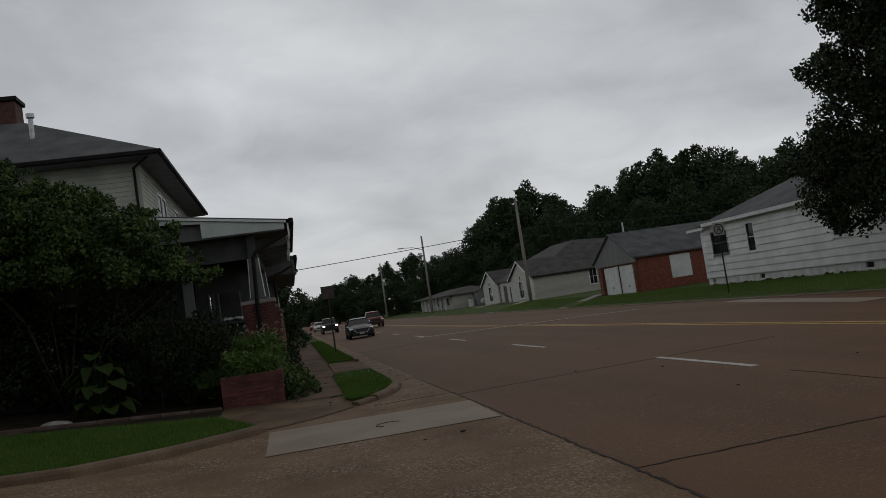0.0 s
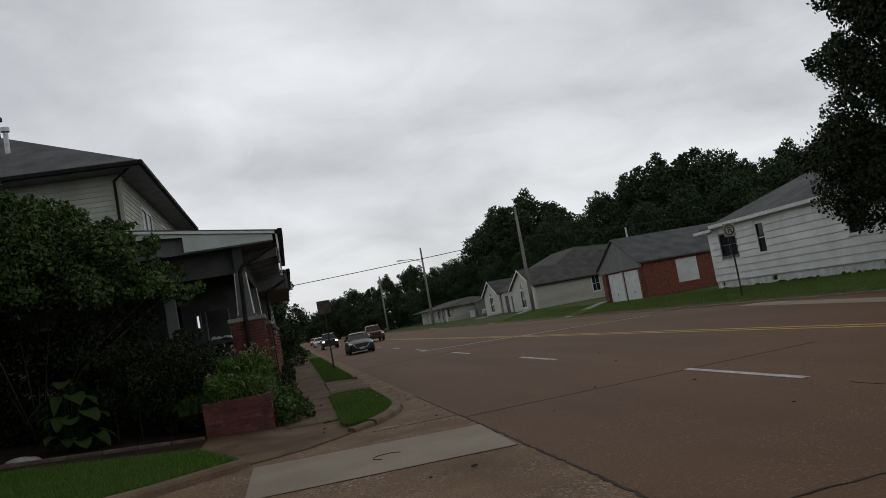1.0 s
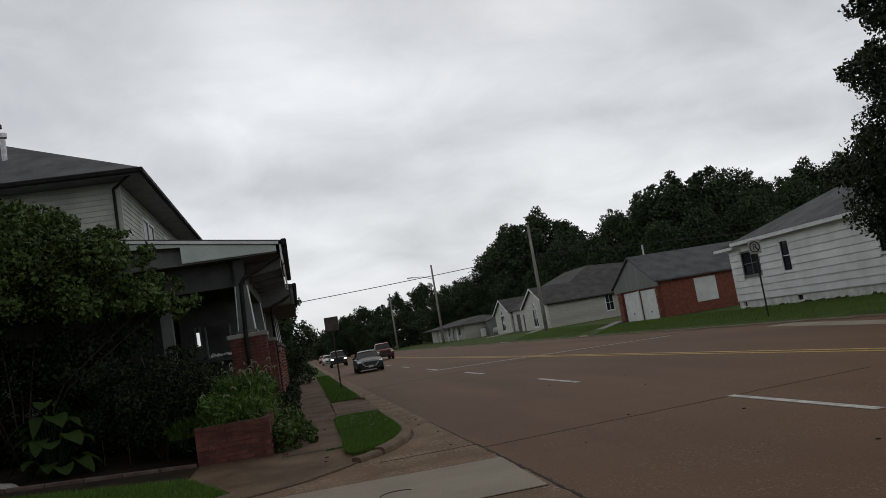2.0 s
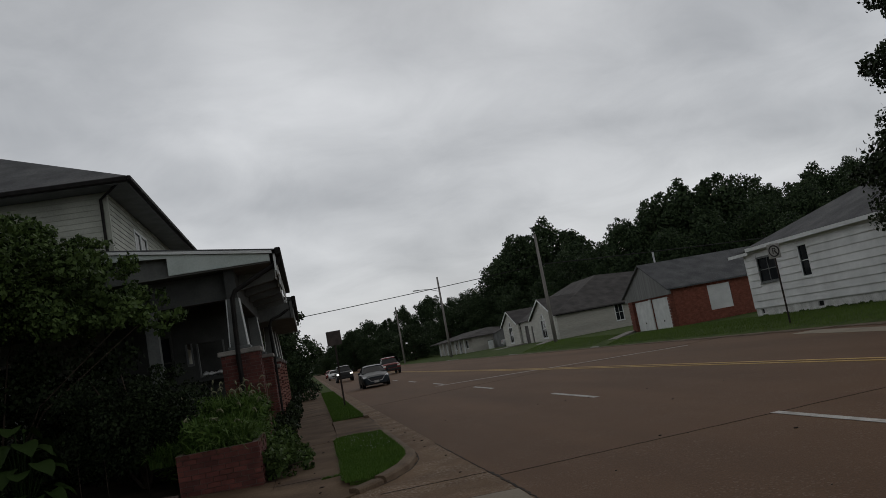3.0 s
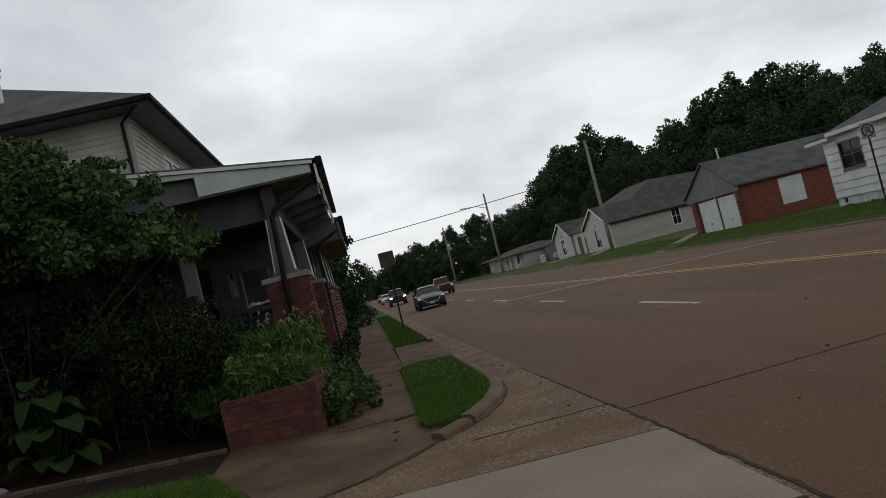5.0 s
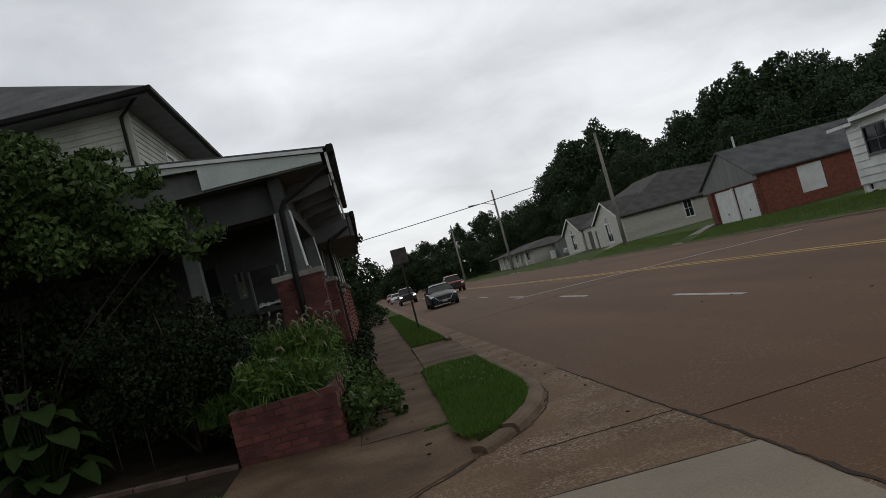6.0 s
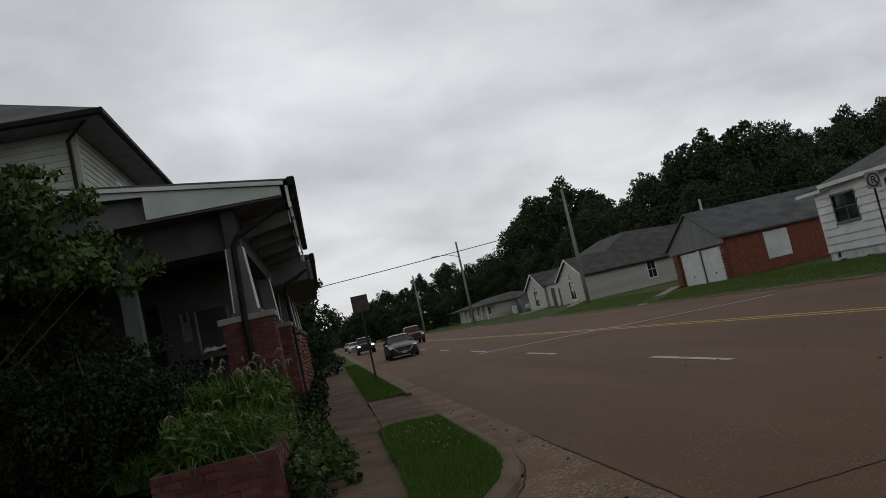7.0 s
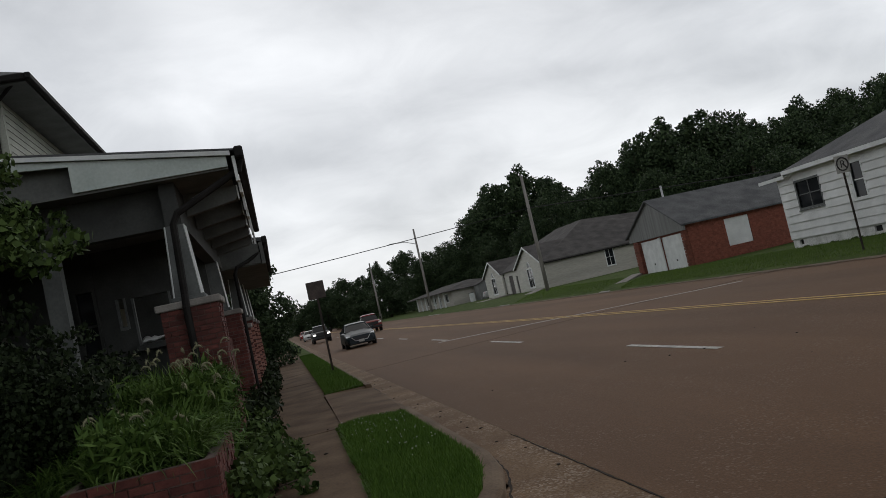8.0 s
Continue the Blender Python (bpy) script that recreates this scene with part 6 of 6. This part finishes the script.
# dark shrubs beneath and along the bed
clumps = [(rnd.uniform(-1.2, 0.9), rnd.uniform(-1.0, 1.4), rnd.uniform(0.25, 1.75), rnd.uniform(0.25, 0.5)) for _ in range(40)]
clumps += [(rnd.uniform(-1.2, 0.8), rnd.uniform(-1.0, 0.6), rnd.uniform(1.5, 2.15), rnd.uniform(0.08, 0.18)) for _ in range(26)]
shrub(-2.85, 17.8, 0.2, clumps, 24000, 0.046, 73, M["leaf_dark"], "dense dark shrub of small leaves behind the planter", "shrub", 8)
# filler shrub and hedge, added so the space below the bush stays dark
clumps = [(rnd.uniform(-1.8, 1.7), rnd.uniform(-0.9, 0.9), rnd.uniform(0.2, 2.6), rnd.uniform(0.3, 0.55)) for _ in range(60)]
shrub(-5.0, 20.0, 0.35, clumps, 14000, 0.08, 74, M["leaf_dark"], "dark shrub added to fill the shade under the large bush", "shrub", 10)
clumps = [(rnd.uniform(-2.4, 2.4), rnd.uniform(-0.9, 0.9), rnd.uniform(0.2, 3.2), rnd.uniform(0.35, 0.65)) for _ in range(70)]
shrub(-9.2, 20.0, 0.5, clumps, 14000, 0.09, 75, M["leaf_dark"], "dark hedge added to fill the shade before the side porch", "shrub", 12)
for x, y in ((-3.35, 17.0), (-3.9, 17.4), (-2.6, 16.6)):
    clumps = [(0.02 * k, 0.01 * k, 0.7 + 0.14 * k, 0.12) for k in range(9)]
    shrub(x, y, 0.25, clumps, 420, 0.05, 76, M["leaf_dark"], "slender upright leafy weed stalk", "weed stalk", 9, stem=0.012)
# low weeds along the foot of the porch and of the white house
rnd = random.Random(77)
foot = [(0, rnd.uniform(-11, 11), rnd.uniform(0.05, 0.5), rnd.uniform(0.12, 0.3)) for _ in range(110)]
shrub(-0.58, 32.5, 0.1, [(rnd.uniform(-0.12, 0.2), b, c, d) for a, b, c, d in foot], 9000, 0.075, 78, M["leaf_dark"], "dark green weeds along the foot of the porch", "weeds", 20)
foot = [(rnd.uniform(-0.3, 0.1), rnd.uniform(-6, 8), rnd.uniform(-0.03, 0.06), rnd.uniform(0.03, 0.1)) for _ in range(60)]
shrub(24.3, 34.0, 0.28, foot, 3200, 0.06, 79, M["leaf_bush"], "low weeds along the white house foundation", "weeds", 20)

# broad-leaved plant at the edge of the bed
hosta = thing("broad_leaf_plant", pose(-4.62, 16.75, 0.3) @ Matrix.Diagonal((1.45, 1.3, 1.45, 1)), "leafy plant with large broad yellowish green leaves in the bed", "plant")
rnd = random.Random(81)
for k in range(38):
    a, tier = k * 2.4, k // 12
    reach, h, ln = rnd.uniform(0.16, 0.4) * (1 - 0.2 * tier), 0.2 + 0.24 * tier + rnd.uniform(-0.06, 0.1), rnd.uniform(0.22, 0.36)
    d, s = Vector((math.cos(a), math.sin(a), 0)), Vector((-math.sin(a), math.cos(a), 0))
    root = d * reach + Vector((0, 0, h))
    droop, curl = rnd.uniform(0.12, 0.34), rnd.uniform(0.01, 0.05)
    bm = bmesh.new()
    rows = []
    for i in range(8):
        u = i / 7
        w = math.sin(math.pi * min(1, u * 0.94 + 0.06)) ** 0.7 * (1.1 - 0.35 * u) + 0.02
        c = root + d * ln * u + Vector((0, 0, 0.06 * u - droop * u * u))
        wd = s * (0.46 * ln * w)
        e = Vector((0, 0, curl * w + 0.012 * math.sin(9 * u + k)))
        rows.append([bm.verts.new(c - wd + e), bm.verts.new(c - wd * 0.5 + e * 0.6), bm.verts.new(c), bm.verts.new(c + wd * 0.5 + e * 0.6), bm.verts.new(c + wd + e)])
    for p, q in zip(rows, rows[1:]):
        for i in range(4):
            bm.faces.new([p[i], p[i + 1], q[i + 1], q[i]])
    tube(bm, [(0, 0, -0.1), root * 0.6, root], 0.008, 4)
    part("leaf", bm, M["hosta"], hosta, smooth=True)

# stones and edging along the bed
stone = bmesh.new()
bmesh.ops.create_icosphere(stone, subdivisions=3, radius=0.2)
for vtx in stone.verts:
    vtx.co *= 1 + 0.25 * noise.noise(vtx.co * 6)
    vtx.co.x *= 1.7
    vtx.co.z *= 0.5
st = part("garden_stone", stone, M["stone"], smooth=True)
st.matrix_world = pose(-5.35, 16.1, 0.34, 0, 5, 12)
tagged(st, "pale flat garden stone at the edge of the bed", "stone")
edging = thing("bed_edging", pose(0, 0, 0), "low grey stone edging along the planting bed", "edging")
for k in range(11):
    x0, x1 = -1.96 - k * 0.62, -1.96 - (k + 1) * 0.62 + 0.015
    bm = bmesh.new()
    za, zb = 0.1 + rise(x0), 0.1 + rise(x1)
    hexa(bm, [(x1, 15.42, zb - 0.1), (x0, 15.42, za - 0.1), (x0, 15.54, za - 0.1), (x1, 15.54, zb - 0.1), (x1, 15.42, zb + 0.06), (x0, 15.42, za + 0.06), (x0, 15.54, za + 0.06), (x1, 15.54, zb + 0.06)])
    bmesh.ops.bevel(bm, geom=bm.edges[:], offset=0.012, segments=1, affect="EDGES")
    part("edging_stone", bm, M["mortar"], edging)

# flag hanging in the porch
flag = thing("porch_flag", pose(-2.2, 27.6, 2.2), "small red and white striped flag hanging in the porch", "flag")
for k in range(5):
    bm = bmesh.new()
    prism(bm, [(-0.2 + 0.08 * k, 0.02 * math.sin(k * 1.3), 0), (-0.12 + 0.08 * k, 0.02 * math.sin(k * 1.3 + 1.3), 0), (-0.12 + 0.08 * k, 0.02 * math.sin(k * 1.3 + 1.3), 1.0), (-0.2 + 0.08 * k, 0.02 * math.sin(k * 1.3), 1.0)], (0, 0.004, 0))
    part("stripe", bm, M["flag_red"] if k % 2 == 0 else M["flag_white"], flag)
bm = bmesh.new()
tube(bm, [(-0.24, 0, 1.01), (0.24, 0, 1.01)], 0.012, 6)
tube(bm, [(0, 0, 1.01), (0, 0, 1.82)], 0.004, 4)
part("rod", bm, M["post_wood"], flag)

# ---- litter and marks on the street ----
bm = bmesh.new()
ring = [(0.93 + 0.2 * math.cos(a), 9.9 + 0.2 * math.sin(a), 0.010) for a in (math.pi * k / 12 for k in range(2, 17))]
tube(bm, ring, 0.008, 4)
tagged(part("patch_mark", bm, M["crack"]), "curved dark mark pressed into the concrete patch", "mark", kind="structure")
rnd = random.Random(91)
for k in range(90):
    if k == 0:
        x, y, z, r = 1.67, 8.0, 0.02, 0.03
    elif k < 30:
        x, y, z, r = rnd.uniform(-0.6, 9), rnd.uniform(4, 24), 0.008, rnd.uniform(0.008, 0.022)
        z = road_z(x) + r * 0.3
    elif k > 52:
        y = rnd.uniform(11.9, 30)
        x, r = (rnd.uniform(1.95, 2.35) if y > 16 else rnd.uniform(-0.6, 2.3)), rnd.uniform(0.006, 0.02)
        z = r * 0.3 if y > 16 or x > 0.9 else 0.09
    else:
        x, y, z, r = rnd.uniform(-0.9, 0.6), rnd.uniform(12.6, 22), 0.11, rnd.uniform(0.01, 0.03)
        z = 0.1 + r * 0.25 if y > 14.6 else 0.06
    bm = bmesh.new()
    bmesh.ops.create_icosphere(bm, subdivisions=1, radius=r)
    for vtx in bm.verts:
        vtx.co.x *= 1.6
        vtx.co.z *= 0.5
    p = part("pebble" if k % 3 else "dead_leaf", bm, M["crack"] if k % 3 else M["bark"])
    p.matrix_world = pose(x, y, z, 0, 0, rnd.uniform(0, 180))
    tagged(p, "small dark bit of litter lying on the concrete", "litter", "litter")


# ---- vehicles ----
def loft(name, stations, material, parent, label=""):
    """A skin through mirrored cross-sections: (y, [(x, z), ...] from the bottom edge up to the middle)."""
    bm = bmesh.new()
    rings = []
    for y, pts in stations:
        full = [(x, z) for x, z in pts] + [(-x, z) for x, z in reversed(pts)]
        rings.append([bm.verts.new((x, y, z)) for x, z in full])
    n = len(rings[0])
    for a, b in zip(rings, rings[1:]):
        for k in range(n):
            bm.faces.new([a[k], a[(k + 1) % n], b[(k + 1) % n], b[k]])
    bm.faces.new(rings[0][::-1])
    bm.faces.new(rings[-1])
    bmesh.ops.recalc_face_normals(bm, faces=bm.faces[:])
    return part(name, bm, material, parent, label, smooth=False)


def body_ring(y, hw, lo, sh, top):
    return (y, [(hw * 0.86, lo), (hw * 0.98, lo + 0.12), (hw, lo + (sh - lo) * 0.55), (hw * 0.97, sh - 0.05), (hw * 0.88, sh), (hw * 0.45, top)])


def wheel(t, x, y, r, w=0.2):
    bm = bmesh.new()
    tube(bm, [(x - w / 2, y, r), (x - w / 2 + 0.03, y, r), (x + w / 2 - 0.03, y, r), (x + w / 2, y, r)], [r * 0.9, r, r, r * 0.9], 24)
    wh_ = part("wheel", bm, M["tyre"], t, smooth=False)
    bm = bmesh.new()
    s = 1 if x > 0 else -1
    tube(bm, [(x + s * (w / 2 - 0.02), y, r), (x + s * (w / 2 + 0.012), y, r)], [r * 0.66, r * 0.6], 16)
    part("rim", bm, M["rim"], wh_)


def sedan(m, colour, label, lit=False, rear_red=True):
    """A four-door saloon, 4.85 m long, its nose towards -y."""
    t = thing("car", m, label, "car", "cars on the road")
    p = paint_mat("car_paint", colour)
    prof = [(-2.40, 0.70, 0.24, 0.58, 0.60), (-2.32, 0.84, 0.20, 0.66, 0.70), (-2.05, 0.89, 0.18, 0.74, 0.80), (-1.55, 0.91, 0.18, 0.84, 0.92), (-0.95, 0.915, 0.18, 0.93, 1.0), (0.2, 0.92, 0.18, 0.95, 1.0),
            (1.3, 0.92, 0.18, 0.98, 1.02), (1.75, 0.91, 0.19, 1.0, 1.05), (2.15, 0.89, 0.22, 0.98, 1.05), (2.38, 0.82, 0.28, 0.92, 0.98), (2.44, 0.72, 0.34, 0.80, 0.82)]
    body = loft("body", [body_ring(*q) for q in prof], p, t)
    cabin = [(-1.0, [(0.78, 0.94), (0.76, 0.97), (0.5, 0.985)]), (-0.2, [(0.80, 0.95), (0.60, 1.37), (0.35, 1.41)]), (0.35, [(0.80, 0.95), (0.585, 1.42), (0.35, 1.455)]), (0.9, [(0.80, 0.96), (0.58, 1.40), (0.35, 1.44)]), (1.35, [(0.79, 0.98), (0.58, 1.28), (0.35, 1.31)]), (1.9, [(0.76, 1.0), (0.74, 1.02), (0.5, 1.035)])]
    loft("window_glass", cabin, M["car_glass"], t, "dark car window glass")
    roof_st = [(-0.28, [(0.615, 1.33), (0.6, 1.365), (0.35, 1.405)]), (0.35, [(0.615, 1.41), (0.595, 1.435), (0.35, 1.47)]), (0.92, [(0.61, 1.385), (0.59, 1.415), (0.35, 1.455)]), (1.12, [(0.61, 1.33), (0.59, 1.36), (0.35, 1.40)])]
    loft("roof", roof_st, p, t)
    for s in (-1, 1):
        for pts in ([(-1.0, 0.79, 0.95), (-0.26, 0.618, 1.36)], [(0.38, 0.805, 0.95), (0.38, 0.605, 1.42)], [(1.12, 0.61, 1.35), (1.85, 0.77, 1.01)]):
            bm = bmesh.new()
            tube(bm, [(s * x, y, z) for y, x, z in pts], 0.035, 6)
            part("window_pillar", bm, p if pts[0][0] != 0.38 else M["black_trim"], t)
        bm = bmesh.new()
        prism(bm, [(s * 0.58, -2.345, 0.60), (s * 0.84, -2.2, 0.66), (s * 0.86, -2.02, 0.76), (s * 0.62, -2.2, 0.72)], (0, -0.02, 0.012))
        part("headlight", bm, lamp_mat("headlight_glass", (0.85, 0.88, 0.9), 3.0 if lit else 0.0), t)
        bm = bmesh.new()
        prism(bm, [(s * 0.5, 2.425, 0.80), (s * 0.84, 2.36, 0.80), (s * 0.86, 2.27, 0.95), (s * 0.54, 2.36, 0.94)], (0, 0.025, 0.005))
        part("tail_light", bm, lamp_mat("tail_light_glass", (0.35, 0.01, 0.015), 0.0), t)
        part("mirror", rounded(min(s * 0.9, s * 1.06), max(s * 0.9, s * 1.06), -0.72, -0.56, 0.94, 1.08, 0.03), p, t)
        for y in (-1.42, 1.40):
            wheel(t, s * 0.80, y, 0.33)
            bm = bmesh.new()
            tube(bm, [(s * 0.885, y, 0.34), (s * 0.924, y, 0.34)], 0.385, 24)
            part("wheel_arch", bm, M["black_trim"], t)
        for y in (0.05, 1.0):
            part("door_handle", rounded(min(s * 0.90, s * 0.935), max(s * 0.90, s * 0.935), y, y + 0.2, 0.80, 0.835, 0.008), p, t)
    bm = bmesh.new()
    prism(bm, [(-0.52, -2.385, 0.62), (0.52, -2.385, 0.62), (0.34, -2.41, 0.42), (-0.34, -2.41, 0.42)], (0, -0.03, 0))
    part("grille", bm, M["black_trim"], t)
    bm = bmesh.new()
    for s in (-1, 1):
        tube(bm, [(s * 0.56, -2.40, 0.64), (s * 0.36, -2.45, 0.41), (0, -2.455, 0.40)], 0.022, 6)
    part("grille_trim", bm, M["rim"], t)
    part("number_plate", rounded(-0.16, 0.16, -2.46, -2.44, 0.30, 0.45, 0.004), M["sign_face"], t)
    part("number_plate", rounded(-0.16, 0.16, 2.44, 2.46, 0.70, 0.84, 0.004), M["sign_face"], t)
    part("bumper", rounded(-0.74, 0.74, -2.43, -2.3, 0.2, 0.27, 0.03), M["black_trim"], t)
    part("bumper", rounded(-0.76, 0.76, 2.3, 2.455, 0.3, 0.4, 0.03), M["black_trim"], t)
    return t


def truck(m, colour, label, lit=False):
    """A pickup with a double cab, 5.6 m long, its nose towards -y."""
    t = thing("pickup_truck", m, label, "pickup truck", "cars on the road")
    p = paint_mat("truck_paint", colour, 0.3)
    loft("body", [body_ring(*q) for q in ((-2.8, 0.86, 0.42, 1.0, 1.04), (-2.7, 0.94, 0.36, 1.06, 1.1), (-1.5, 0.97, 0.36, 1.12, 1.18), (-1.2, 0.97, 0.36, 1.14, 1.18), (0.9, 0.97, 0.38, 1.14, 1.17), (1.0, 0.97, 0.4, 1.14, 1.15), (2.75, 0.96, 0.44, 1.12, 1.13), (2.82, 0.93, 0.48, 1.08, 1.1))], p, t)
    loft("window_glass", [(-1.35, [(0.84, 1.12), (0.82, 1.16), (0.4, 1.18)]), (-0.6, [(0.85, 1.12), (0.68, 1.72), (0.4, 1.76)]), (0.75, [(0.85, 1.12), (0.68, 1.74), (0.4, 1.78)]), (1.0, [(0.84, 1.12), (0.76, 1.3), (0.4, 1.34)])], M["car_glass"], t)
    loft("roof", [(-0.7, [(0.70, 1.68), (0.68, 1.73), (0.4, 1.77)]), (0.1, [(0.71, 1.75), (0.69, 1.80), (0.4, 1.83)]), (0.85, [(0.70, 1.70), (0.68, 1.75), (0.4, 1.79)])], p, t)
    for s in (-1, 1):
        for y in (-1.8, 1.75):
            wheel(t, s * 0.84, y, 0.39, 0.25)
        part("headlight", rounded(min(s * 0.6, s * 0.9), max(s * 0.6, s * 0.9), -2.82, -2.72, 0.82, 0.98, 0.02), lamp_mat("headlight_glass", (0.95, 0.95, 0.9), 2.5 if lit else 0.0), t)
        part("tail_light", rounded(min(s * 0.82, s * 0.95), max(s * 0.82, s * 0.95), 2.76, 2.845, 0.75, 1.08, 0.02), lamp_mat("tail_light_glass", (0.5, 0.01, 0.01), 0.3), t)
        part("mirror", rounded(min(s * 0.98, s * 1.18), max(s * 0.98, s * 1.18), -1.0, -0.88, 1.16, 1.4, 0.03), M["black_trim"], t)
    part("bumper", rounded(-0.92, 0.92, -2.9, -2.76, 0.42, 0.64, 0.03), M["black_trim"], t)
    part("grille", rounded(-0.56, 0.56, -2.85, -2.74, 0.70, 1.0, 0.02), M["black_trim"], t)
    part("bumper", rounded(-0.92, 0.92, 2.8, 2.95, 0.46, 0.64, 0.03), M["rim"], t)
    return t


sedan(pose(4.6, 58.0, 0.02, 0, 0, 0), (0.02, 0.028, 0.034), "dark blue-grey sedan driving towards the viewer in the near lane")
sedan(pose(13.6, -24.0, 0.03, 0, 0, 180), (0.42, 0.43, 0.44), "silver sedan coming up the far lane")
truck(pose(4.2, 96.0, 0.02, 0, 0, 0), (0.03, 0.03, 0.032), "dark pickup truck with lit headlights in the near lane", True)
truck(pose(8.7, 88.0, 0.03, 0, 0, 0), (0.2, 0.035, 0.035), "red pickup truck in the inner lane")
sedan(pose(4.1, 128.0, 0.02), (0.5, 0.5, 0.5), "pale car far down the road")
sedan(pose(4.3, 160.0, 0.02), (0.25, 0.03, 0.03), "small red car far down the road")
sedan(pose(31.4, 119.6, 0.3, 0, 0, 82), (0.5, 0.5, 0.5), "white car parked beside the beige house")
